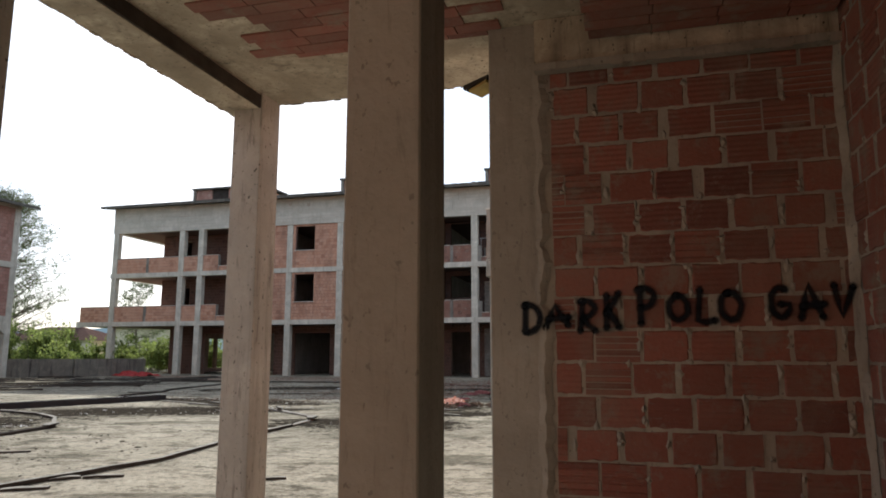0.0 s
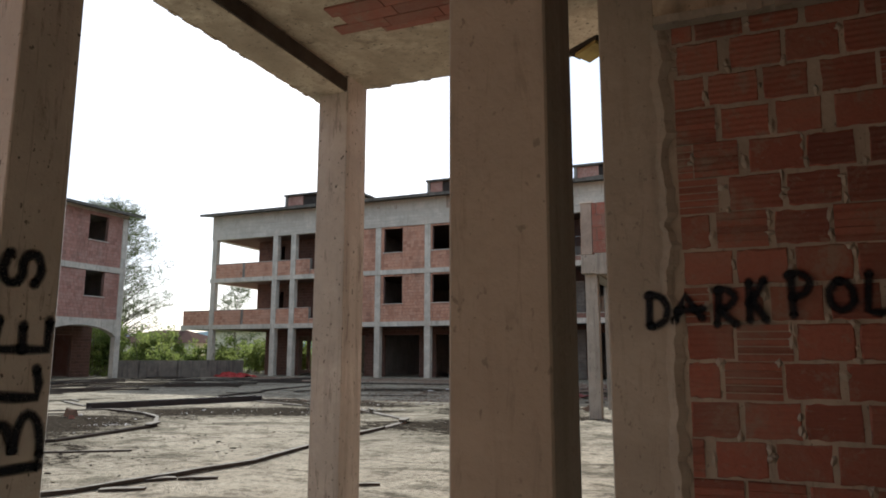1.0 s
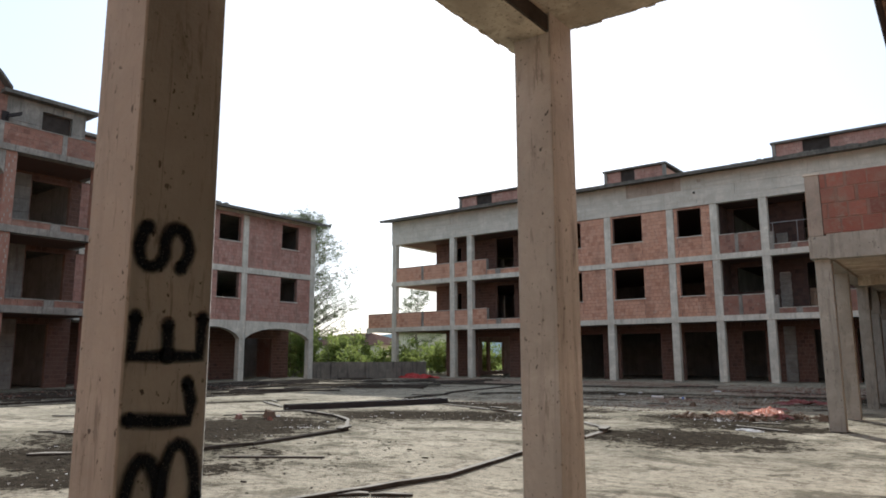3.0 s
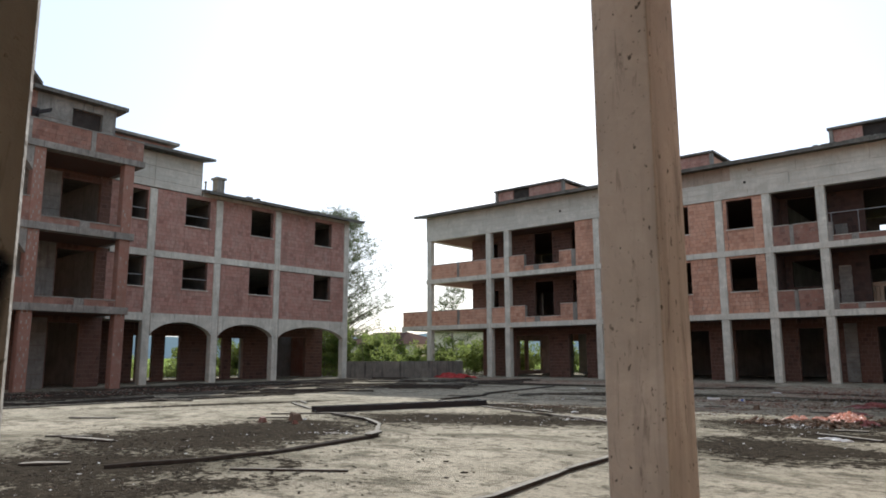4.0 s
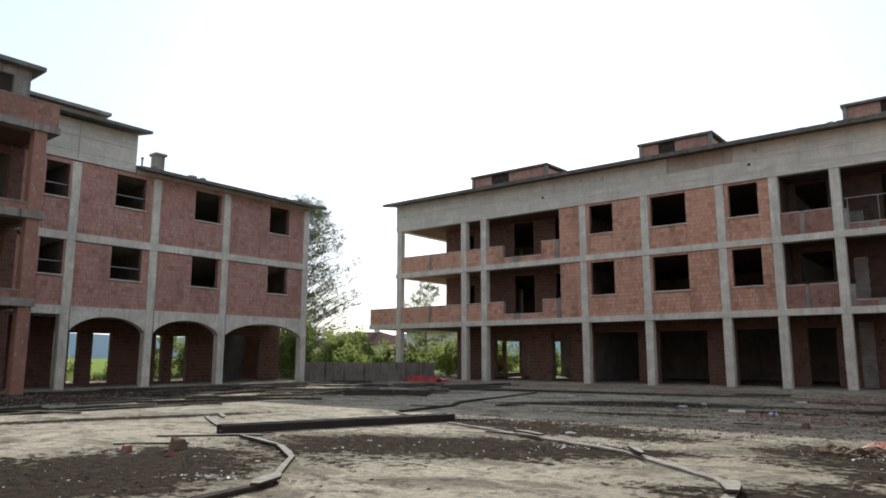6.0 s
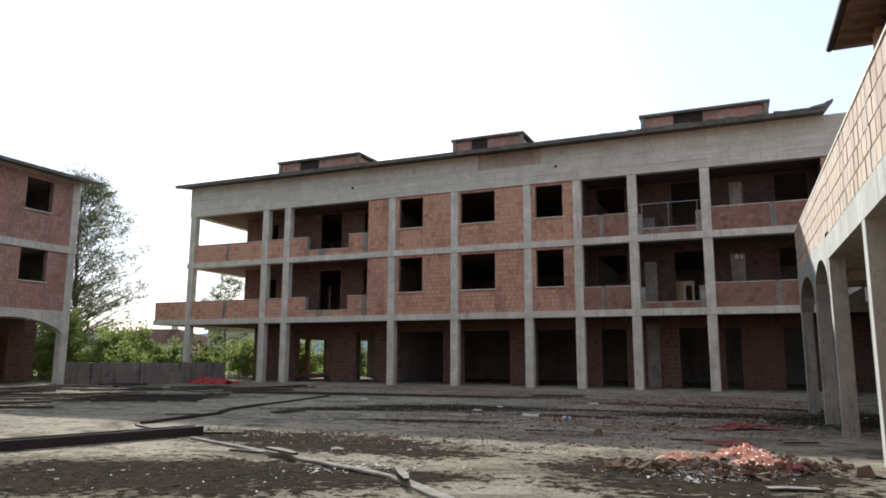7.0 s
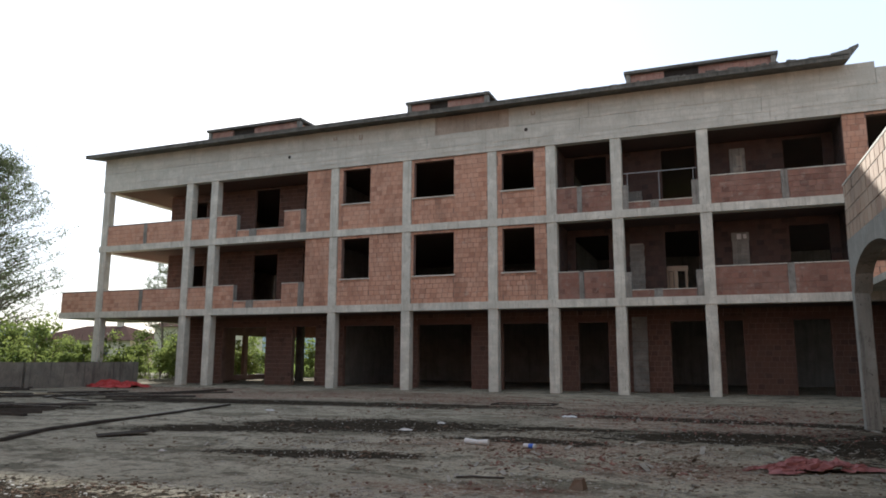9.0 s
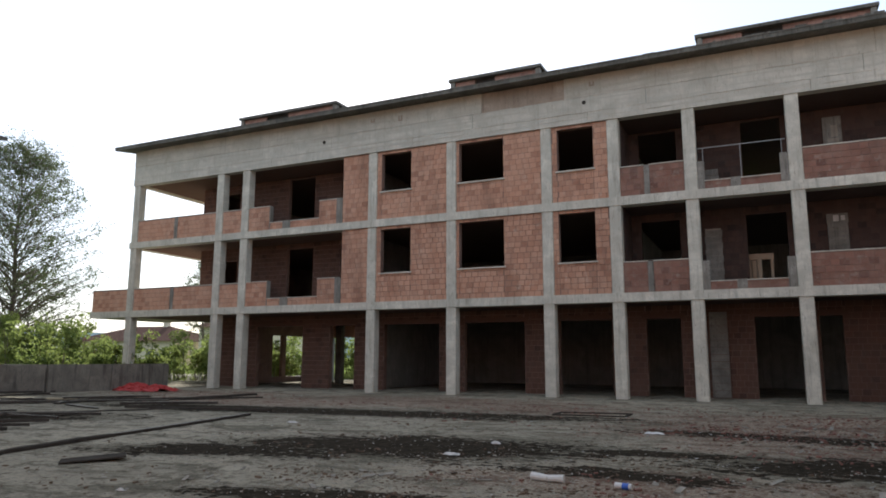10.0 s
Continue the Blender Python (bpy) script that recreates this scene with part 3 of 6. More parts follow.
front = Wall(0, F + 0.06, (1, 0), (0, -1))
CAP = 0.03
SINGLE = []                   # bays whose bricks are laid one by one
for k, (zf, zt) in enumerate(((3.5, 6.5), (6.8, 9.6))):
    par = zf + 1.06
    sd = 20 + 40 * k
    # parapets
    for a, b, top in ((-34.1, -31.75, par), (-31.55, -29.2, par), (-28.8, -27.72, par), (-27.32, -26.15, par + 0.02), (-26.14, -25.45, zf + 0.34), (-25.05, -23.58, zf + 0.34),
                      (-23.57, -22.7, par + 0.02), (-11.1, -10.3, par), (-10.12, -9.0, par), (-8.38, -7.6, zf + 0.30), (-7.3, -6.14, zf + 0.30), (-5.5, -3.2, par), (-2.98, -1.2, par)):
        p = front.infill("parapet", a, b, zf, top - CAP, block, (), 0.2, seed=sd, back=True, mats=[MORTAR_RED, BRICK_DARK if a > -12 else BRICK])
        part("coping", Shape().box(a - 0.01, b + 0.01, F + 0.045, F + 0.275, top - CAP, top), CONCRETE, p)
        sd += 1
    # concrete stiffeners between the parapet lengths
    for a, b, top in ((-31.75, -31.55, par), (-26.17, -26.13, par + 0.02), (-25.45, -25.05, zf + 0.36), (-22.7, -22.4, par + 0.02), (-10.3, -10.12, par - 0.02), (-7.6, -7.3, zf + 0.32), (-8.6, -8.38, zf + 0.95), (-6.14, -5.9, zf + 0.95), (-3.2, -2.98, par)):
        part("stiffener", Shape().box(a, b, F + 0.045, F + 0.27, zf, top), SOILED, block)
    # full brick bays
    front.infill("brick_infill", -22.4, -21.16, zf, zt, block, (), 0.25, seed=sd + 1)
    for a, b, h0, h1 in ((-20.76, -17.67, -20.56, -19.23), (-17.27, -13.9, -17.15, -15.36), (-13.5, -11.5, -13.3, -12.0)):
        sill = zf + 1.14
        wall = front.infill("brick_infill", a, b, zf, zt, block, [(h0, h1, sill, zt - 0.12)], 0.25, seed=sd + 2, back=True, loose=k == 0)
        if k == 0:
            SINGLE.append((wall, a, b, zf, zt, (h0, h1, sill, zt - 0.12), sd + 2))
        part("window_sill", Shape().box(h0 - 0.06, h1 + 0.06, F - 0.01, F + 0.33, sill - 0.05, sill), CONCRETE, wall)
        sd += 3
    # loggia back walls
    back = Wall(0, 41.5, (1, 0), (0, -1))
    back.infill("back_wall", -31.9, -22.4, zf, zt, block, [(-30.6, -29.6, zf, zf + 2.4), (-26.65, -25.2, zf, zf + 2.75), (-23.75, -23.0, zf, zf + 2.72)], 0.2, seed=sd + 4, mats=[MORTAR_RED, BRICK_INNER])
    back.infill("back_wall", -11.1, -1.2, zf, zt, block, [(-10.75, -9.42, zf + 1.35, zf + 2.72), (-7.25, -6.0, zf, zf + 2.72), (-2.86, -1.55, zf, zf + 2.68)], 0.2, "clay block wall with soot and shade in its dark colour", sd + 5, [BRICK_SOOT_SHADE, BRICK_SOOT_SHADE])
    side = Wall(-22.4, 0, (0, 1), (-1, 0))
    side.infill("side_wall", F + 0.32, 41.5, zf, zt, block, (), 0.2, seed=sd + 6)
    Wall(-11.08, 0, (0, 1), (1, 0)).infill("side_wall", F + 0.32, 41.5, zf, zt, block, (), 0.2, seed=sd + 7, mats=[BRICK_SOOT_SHADE, BRICK_SOOT_SHADE])
    Wall(-1.2, 0, (0, 1), (-1, 0)).infill("side_wall", F + 0.32, 41.5, zf, zt, block, (), 0.2, seed=sd + 8, mats=[BRICK_SOOT_SHADE, BRICK_SOOT_SHADE])
    # end pier and the wing that goes on behind the arcade
    front.infill("brick_infill", -1.2, 7.0, zf, zt, block, [(-0.48, 0.9, zf + 1.1, zt - 0.1)], 0.25, seed=sd + 9)
    # west loggia and its parapet
    Wall(-31.9, 0, (0, 1), (-1, 0)).infill("side_wall", 41.7, 51.0, zf, zt, block, (), 0.2, seed=sd + 10)
    xw = -36.85 if k == 0 else -34.45
    w = Wall(xw, 0, (0, 1), (-1, 0)).infill("parapet", F + 0.3, 43.7, zf, par - CAP, block, (), 0.2, seed=sd + 11, back=True)
    part("coping", Shape().box(xw - 0.01, xw + 0.22, F + 0.29, 43.7, par - CAP, par), CONCRETE, w)
    # inner partition that closes the rooms, their shade put into its colour
    if k:
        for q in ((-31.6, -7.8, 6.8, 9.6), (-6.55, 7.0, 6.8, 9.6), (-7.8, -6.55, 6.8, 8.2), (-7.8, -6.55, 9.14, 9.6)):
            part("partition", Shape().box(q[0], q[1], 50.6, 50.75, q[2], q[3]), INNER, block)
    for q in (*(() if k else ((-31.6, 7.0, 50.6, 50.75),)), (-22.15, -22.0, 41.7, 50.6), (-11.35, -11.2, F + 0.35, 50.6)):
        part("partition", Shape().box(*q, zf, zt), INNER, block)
    if k == 0:
        panel = part("plaster_panel", Shape().box(-4.83, -4.25, 41.44, 41.51, zf + 0.5, zf + 2.2).box(-4.85, -4.23, 41.425, 41.46, zf + 2.2, zf + 2.52), CINDER, block, "grey meter panel on the loggia wall")
        for i in range(9):
            part("louvre", Shape().box(-4.79, -4.29, 41.43, 41.45, zf + 0.72 + i * 0.155, zf + 0.80 + i * 0.155), SOILED, panel)
        part("fuse_box", Shape().box(-4.66, -4.5, 41.40, 41.43, zf + 2.26, zf + 2.46).box(-4.44, -4.32, 41.405, 41.43, zf + 2.28, zf + 2.44), WHITE, panel)
    else:
        part("plaster_panel", Shape().box(-4.74, -4.19, 41.44, 41.51, zf + 1.0, zf + 2.5), CINDER, block, "patch of pale crumbling plaster on the loggia wall")
        part("plaster_patch", Shape().box(-4.62, -4.28, 41.432, 41.45, zf + 1.35, zf + 1.75).box(-4.5, -4.3, 41.43, 41.45, zf + 1.8, zf + 2.2), MORTAR, block)
    pier = part("block_pier", Shape().box(-8.58, -8.07, 41.42, 41.52, zf, zf + (2.3 if k == 0 else 1.1)), MORTAR, block)
    for i in range(10 if k == 0 else 5):
        part("concrete_block", Shape().box(-8.6 + 0.02 * (i % 2), -8.05 + 0.02 * (i % 2), 41.395, 41.46, zf + 0.004 + i * 0.225, zf + 0.215 + i * 0.225), CINDER, pier)
# terrace parapet that runs on past the corner column on the first floor
w = front.infill("parapet", -36.9, -34.5, 3.5, 4.53, block, (), 0.2, seed=201, back=True)
part("coping", Shape().box(-36.92, -34.51, F + 0.045, F + 0.275, 4.53, 4.56), CONCRETE, w)
# ground-floor back wall with its door openings
back = Wall(0, 41.5, (1, 0), (0, -1))
doors = [(-28.2, -25.64), (-24.18, -22.92), (-21.45, -18.89), (-17.77, -15.27), (-13.89, -11.93), (-10.73, -9.55), (-7.2, -5.83), (-5.28, -4.62), (-2.94, -1.75)]
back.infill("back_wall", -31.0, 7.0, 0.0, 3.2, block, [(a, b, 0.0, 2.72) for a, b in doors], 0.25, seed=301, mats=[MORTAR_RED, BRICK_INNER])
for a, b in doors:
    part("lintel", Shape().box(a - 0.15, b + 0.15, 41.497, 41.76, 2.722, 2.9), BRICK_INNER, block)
for i in range(12):
    part("concrete_block", Shape().box(-8.62, -8.05, 41.40, 41.49, 0.04 + i * 0.24, 0.268 + i * 0.24), CINDER, block)
Wall(-31.0, 0, (0, 1), (-1, 0)).infill("side_wall", 41.75, 51.0, 0.0, 3.2, block, [(45.9, 46.75, 0.3, 2.5), (47.05, 49.0, 0.3, 2.5)], 0.2, seed=302)
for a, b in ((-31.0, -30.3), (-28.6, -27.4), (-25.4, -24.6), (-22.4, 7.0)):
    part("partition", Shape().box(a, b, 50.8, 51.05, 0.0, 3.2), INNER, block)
part("lintel", Shape().box(-30.3, -28.6, 50.8, 51.05, 2.5, 3.2), BRICK, block)
part("lintel", Shape().box(-27.4, -25.4, 50.8, 51.05, 2.5, 3.2), BRICK, block)
part("lintel", Shape().box(-24.6, -22.4, 50.8, 51.05, 2.5, 3.2), BRICK, block)
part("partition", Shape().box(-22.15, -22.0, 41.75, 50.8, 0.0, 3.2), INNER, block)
# steel rail in the third-floor loggia
rail = thing("balcony_railing", "plain galvanised balcony railing between two concrete columns", "railing")
part("top_rail", Shape().box(-8.6, -5.95, F + 0.125, F + 0.155, 8.195, 8.225), RAIL, rail)
for x in (-8.42, -7.28, -6.08):
    part("post", Shape().box(x, x + 0.025, F + 0.128, F + 0.152, 7.1, 8.195), RAIL, rail)
crate = thing("wooden_frame", "pale salmon wooden frame leaning in a balcony doorway", "frame")
for name, x0, x1, z0, z1 in (("slat", -7.36, -7.19, 3.5, 4.72), ("slat", -7.17, -7.02, 3.5, 4.70), ("slat", -7.0, -6.85, 3.5, 4.72), ("post", -6.58, -6.48, 3.5, 4.72), ("head_board", -7.38, -6.46, 4.72, 4.93), ("foot_board", -6.85, -6.58, 3.5, 3.72)):
    part(name, Shape().bevelled(x0, x1, 42.1, 42.2, z0, z1, 0.01), BRICK_PALE, crate)


# ---- west block with the arcade, facing east ----
W = -35.0
arcade = thing("arcaded_building", "unfinished three-storey brick block over a concrete arcade", "building")
east = Wall(W - 0.05, 0, (0, 1), (1, 0))
BC = [18.83, 22.62, 26.55, 31.95]
for y in BC:
    part("column", Shape().bevelled(W - 0.4, W, y, y + 0.40, 0, 9.85, 0.025), CONCRETE, arcade)
for z0, z1 in ((6.36, 6.70),):
    part("floor_slab", Shape().box(-45, W + 0.02, 17.0, 32.38, z0, z1), CONCRETE, arcade)
part("floor_slab", Shape().box(-45, W - 0.3, 17.0, 32.35, 3.2, 3.5), CONCRETE, arcade)


def arch_beam(name, wall, a, b, spring, crown, top, depth, mat, parent, n=16, bow=0.5):
    """A concrete beam whose underside is a low arch."""
    s = Shape()
    pts = []
    for i in range(n + 1):
        u = a + (b - a) * i / n
        q = 2 * i / n - 1
        pts.append((u, spring + (crown - spring) * max(0.0, 1 - q * q) ** bow))
    for (u0, z0), (u1, z1) in zip(pts, pts[1:]):
        f = [wall.p(u0, 0, z0), wall.p(u1, 0, z1), wall.p(u1, 0, top), wall.p(u0, 0, top)]
        r = [wall.p(u0, -depth, z0), wall.p(u1, -depth, z1), wall.p(u1, -depth, top), wall.p(u0, -depth, top)]
        s.face(*f).face(*reversed(r)).face(f[0], r[0], r[1], f[1]).face(f[3], f[2], r[2], r[3])
    return part(name, s, mat, parent)


eastface = Wall(W + 0.02, 0, (0, 1), (1, 0))
for a, b in ((19.23, 22.62), (23.02, 26.55), (26.95, 31.95)):
    arch_beam("arch_beam", eastface, a, b, 2.46, 3.12, 3.52, 0.40, CONCRETE, arcade, bow=0.72)
part("floor_beam", Shape().box(W - 0.4, W + 0.02, 17.0, 18.83, 3.15, 3.52), CONCRETE, arcade)
sd = 400
for zf, zt in ((3.52, 6.36), (6.70, 9.9)):
    for a, b, h0, h1 in ((16.9, 18.83, 17.8, 18.75), (19.23, 22.62, 20.84, 22.26), (23.02, 26.55, 24.89, 26.38), (26.95, 31.95, 29.53, 30.88)):
        sill = zf + (1.32 if zf < 4 else 1.5)
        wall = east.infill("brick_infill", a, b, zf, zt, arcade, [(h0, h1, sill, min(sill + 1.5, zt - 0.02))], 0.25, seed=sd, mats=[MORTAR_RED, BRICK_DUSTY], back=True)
        part("window_sill", Shape().box(W - 0.32, W + 0.02, h0 - 0.05, h1 + 0.05, sill - 0.05, sill), CONCRETE, wall)
        if sd in (401, 405, 400, 404):
            part("window_bar", Shape().box(W - 0.2, W - 0.16, h0, h1, sill + 0.55, sill + 0.59), RAIL, wall)
        sd += 1
    for q in ((-44.9, -44.7, 16.9, 32.15), (-44.7, W - 0.3, 23.0, 23.12), (-45, -35.4, 32.15, 32.35), (-44.7, W - 0.4, 18.9, 19.0)):
        part("partition", Shape().box(*q, zf, zt), INNER, arcade)
# arcade back wall with openings to the fields
part("ground_floor", Shape().box(-45, W - 0.02, 17.0, 32.35, -0.05, 0.012), GROUND, arcade)
s = Wall(-38.2, 0, (0, 1), (1, 0))
s.infill("back_wall", 17.0, 33.0, 0.02, 3.2, arcade, [(20.0, 20.23, 0.1, 2.5), (20.69, 21.12, 0.1, 2.5), (21.8, 22.7, 0.12, 2.5), (25.04, 25.4, 0.1, 2.45), (26.0, 26.82, 0.1, 2.45), (28.95, 31.58, 0, 2.6)], 0.25, seed=430, mats=[MORTAR_RED, BRICK_INNER])
part("partition", Shape().box(-41.3, -38.45, 28.68, 28.8, 0.02, 3.2), INNER, arcade)
part("partition", Shape().box(-41.45, -41.3, 28.68, 32.8, 0.02, 3.2), INNER, arcade)
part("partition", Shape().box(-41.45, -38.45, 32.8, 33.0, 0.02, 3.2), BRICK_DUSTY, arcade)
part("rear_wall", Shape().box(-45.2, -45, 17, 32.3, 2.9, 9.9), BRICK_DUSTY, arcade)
part("attic_floor", Shape().box(-45, W - 0.3, 16.9, 32.3, 9.88, 9.95), CONCRETE, arcade)
s = Shape()
s.hexa([(W + 0.75, 21.7, 9.96), (W + 0.75, 33.0, 9.96), (-40, 33.0, 11.2), (-40, 21.7, 11.2), (W + 0.75, 21.7, 10.12), (W + 0.75, 33.0, 10.12), (-40, 33.0, 11.4), (-40, 21.7, 11.4)][::1])
s.hexa([(-40, 21.7, 11.2), (-40, 33.0, 11.2), (-46, 33, 9.96), (-46, 21.7, 9.96), (-40, 21.7, 11.4), (-40, 33.0, 11.4), (-46, 33, 10.12), (-46, 21.7, 10.12)])
part("roof", s, MOSSY, arcade, "thin dark concrete roof slab")
for y in (21.75, 32.1):
    g = [(-45.6, 9.9), (-35.0, 9.9), (-35.0, 10.11), (-40, 11.19), (-45.6, 10.03)]
    s = Shape()
    s.face(*[(x, y, z) for x, z in g]).face(*[(x, y + 0.25, z) for x, z in reversed(g)])
    for (xa, za), (xb, zb) in zip(g, g[1:] + g[:1]):
        s.face((xa, y, za), (xa, y + 0.25, za), (xb, y + 0.25, zb), (xb, y, zb))
    part("gable_wall", s, CONCRETE, arcade)
part("wall_plate", Shape().box(W - 0.3, W - 0.003, 22.0, 32.1, 9.902, 10.10), CONCRETE, arcade)
s = Shape().bevelled(-36.25, -35.75, 23.02, 23.5, 10.35, 11.26, 0.02).box(-36.32, -35.68, 22.95, 23.57, 11.26, 11.38)
part("chimney", s, SOILED, arcade)
part("vent_pipe", Shape().tube((-36.0, 22.45, 10.35), (-36.0, 22.45, 10.98), 0.05, 0.05).tube((-36.0, 22.45, 10.98), (-36.0, 22.45, 11.04), 0.09, 0.07), SOILED, arcade)
for y, w in ((24.1, 0.35), (24.75, 0.2), (22.15, 0.25)):
    part("loose_slab", Shape().box(-34.7, -34.35, y, y + w, 10.12, 10.24), SOILED, arcade)
# raised shuttered band and upper roof beside the balconies
fascia = part("fascia", Shape().box(-40, W - 0.28, 16.9, 21.63, 9.96, 11.7), BAND, arcade)
for z0, z1 in ((9.92, 10.3), (10.312, 11.0), (11.012, 11.75)):
    for a, b in ((16.9, 19.0), (19.012, 21.65)):
        part("panel", Shape().box(W - 0.28, W + 0.02, a, b - 0.004, z0, z1), BAND, fascia)
s = Shape().hexa([(W + 0.8, 16.5, 11.72), (W + 0.8, 21.95, 11.72), (-40, 21.95, 12.6), (-40, 16.5, 12.6), (W + 0.8, 16.5, 11.86), (W + 0.8, 21.95, 11.86), (-40, 21.95, 12.75), (-40, 16.5, 12.75)])
part("upper_roof", s, MOSSY, arcade)
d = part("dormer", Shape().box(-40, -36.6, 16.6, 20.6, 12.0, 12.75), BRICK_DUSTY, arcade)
part("dormer_roof", Shape().box(-40.2, -36.2, 16.4, 20.9, 12.75, 12.9), SOILED, d)

# ---- balcony block further south ----
south = thing("balcony_building", "unfinished brick block with deep concrete balconies and an attic", "building")
CF = -32.1
for y in (12.4, 16.12, 7.6):
    part("column", Shape().bevelled(CF - 0.45, CF, y, y + 0.46, 0, 9.95, 0.02), [BRICK_DARK], south, "brick-clad balcony column")
rnd = random.Random(66)
for y in (12.4, 16.12):
    s = Shape()
    for i in range(46):
        z = 0.12 + i * 0.212
        for k in range(2):
            if rnd.random() < (0.8 if y < 13 else 0.25):
                a = y + 0.06 + 0.2 * k + (0.07 if i % 2 else 0) + rnd.uniform(-0.015, 0.015)
                s.box(CF - 0.002, CF + 0.004, a, a + rnd.uniform(0.025, 0.06), z, z + rnd.uniform(0.06, 0.17))
    part("mortar_fleck", s, MORTAR, south, "", "", "stuff")
for z0, z1, ye in ((3.2, 3.5, 16.65), (6.5, 6.8, 16.7), (9.93, 10.2, 17.0)):
    part("balcony_slab", Shape().box(W, CF + 0.1, 2.0, ye, z0, z1), SOILED, south)
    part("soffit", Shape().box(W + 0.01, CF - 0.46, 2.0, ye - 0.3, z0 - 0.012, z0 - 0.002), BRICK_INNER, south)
    part("floor_slab", Shape().box(-45, W - 0.01, 2.0, 17.0, z0, z1), SOILED, south)
cf = Wall(CF - 0.02, 0, (0, 1), (1, 0))
for zf, zt in ((3.5, 6.5), (6.8, 9.93)):
    for a, b, top in ((12.86, 14.4, zf + 0.32), (14.8, 16.12, zf + 0.32), (8.06, 12.4, zf + 1.05)):
        w = cf.infill("parapet", a, b, zf, top - 0.05, south, (), 0.2, seed=int(a * 10 + zf), mats=[MORTAR_RED, BRICK_DARK], back=True)
        part("coping", Shape().box(CF - 0.24, CF, a, b, top - 0.05, top), SOILED, w)
    part("stiffener", Shape().box(CF - 0.22, CF - 0.01, 14.4, 14.8, zf, zf + 0.3), SOILED, south)
    arch_beam("arch_beam", Wall(CF + 0.01, 0, (0, 1), (1, 0)), 8.06, 12.4, zt - 1.0, zt - 0.25, zt, 0.4, SOILED, south)
    Wall(W, 0, (0, 1), (1, 0)).infill("back_wall", 2.0, 16.9, zf, zt, south, [(14.66, 16.4, zf, zf + 2.75), (9, 11, zf, zf + 2.6)], 0.25, seed=int(500 + zf), mats=[MORTAR_RED, BRICK_INNER])
    for i in range(5):
        part("grey_panel", Shape().box(W - 0.05, W + 0.03, 12.9, 14.6, zf + i * 0.6, zf + i * 0.6 + 0.588), CINDER, south)
    part("partition", Shape().box(-44.2, -44.0, 2.0, 16.9, zf, zt), INNER, south)
    part("partition", Shape().box(-44.0, W - 0.26, 16.7, 16.88, zf, zt), INNER, south)
Wall(W, 0, (0, 1), (1, 0)).infill("back_wall", 2.0, 16.9, 0.0, 3.2, south, [(14.56, 15.9, 0, 2.9), (17.2, 18, 0, 2)], 0.25, seed=540, mats=[MORTAR_RED, BRICK_INNER])
for i in range(5):
    part("grey_panel", Shape().box(W - 0.05, W + 0.03, 13.2, 14.5, i * 0.62, i * 0.62 + 0.608), CINDER, south)
part("partition", Shape().box(-44.2, -44.0, 2.0, 16.9, 0, 3.2), INNER, south)
part("partition", Shape().box(-44.0, W - 0.26, 16.7, 16.88, 0, 3.2), INNER, south)
for a, b in ((2.0, 12.0), (12.25, 14.6), (14.8, 16.95)):
    w = cf.infill("parapet", a, b, 10.2, 11.1, south, (), 0.2, seed=int(560 + a), mats=[MORTAR_RED, BRICK_DARK], back=True)
for y in (12.0, 14.6):
    part("stiffener", Shape().box(CF - 0.23, CF - 0.005, y, y + (0.25 if y < 13 else 0.2), 10.2, 11.12), SOILED, south)
part("coping", Shape().box(CF - 0.24, CF, 2.0, 16.97, 11.1, 11.14), SOILED, south)
attic = part("attic", Shape().box(-40, W - 0.26, 2, 16.85, 10.2, 13.3), BRICK_DARK, south)
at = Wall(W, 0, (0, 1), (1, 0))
at.infill("attic_wall", 2.0, 13.3, 10.2, 13.3, attic, [(8.5, 12.3, 11.2, 12.6)], 0.25, seed=571, mats=[MORTAR_RED, BRICK_DARK])
for z0, z1 in ((10.2, 11.2), (11.212, 12.2), (12.212, 13.3)):
    for a, b, lo, hi in at.pieces(13.3, 16.85, z0, z1, [(14.84, 16.22, 11.6, 12.95)]):
        part("panel", Shape().box(W - 0.25, W, a, b, lo, hi), SOILED, attic)
# dark sheets stand for the unlit attic behind the windows
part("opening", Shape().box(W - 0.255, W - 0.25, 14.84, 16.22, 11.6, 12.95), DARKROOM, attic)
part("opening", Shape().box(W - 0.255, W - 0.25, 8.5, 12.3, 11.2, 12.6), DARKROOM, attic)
part("attic_roof", Shape().box(-40.5, W + 0.45, 13.0, 17.25, 13.3, 13.48), MOSSY, attic)
# curved gable
s = Shape()
n = 16
arc = [(13.3 - 7.6 * i / n, 13.42 + 2.1 * math.sin(math.pi * i / n) ** 0.8) for i in range(n + 1)]
s.extrude(arc + [(5.7, 13.3), (13.3, 13.3)], -40, W)
part("gable", s, BRICK_DARK, attic)
s = Shape().extrude(arc + [(y, z + 0.16) for y, z in reversed(arc)], -40, W + 0.5)
part("gable_roof", s, MOSSY, attic)
lamp = thing("flood_lamp", "small dark flood lamp on a bracket at the attic wall", "lamp")
part("bracket", Shape().box(W - 0.01, W + 0.35, 13.25, 13.3, 12.15, 12.2).box(W, W + 0.05, 13.1, 13.4, 11.9, 12.5), STEEL, lamp)
part("head", Shape().hexa([(W + 0.3, 13.2, 12.1), (W + 0.55, 13.2, 12.1), (W + 0.55, 13.75, 12.35), (W + 0.3, 13.75, 12.35), (W + 0.3, 13.2, 12.25), (W + 0.55, 13.2, 12.25), (W + 0.55, 13.75, 12.5), (W + 0.3, 13.75, 12.5)]), STEEL, lamp)


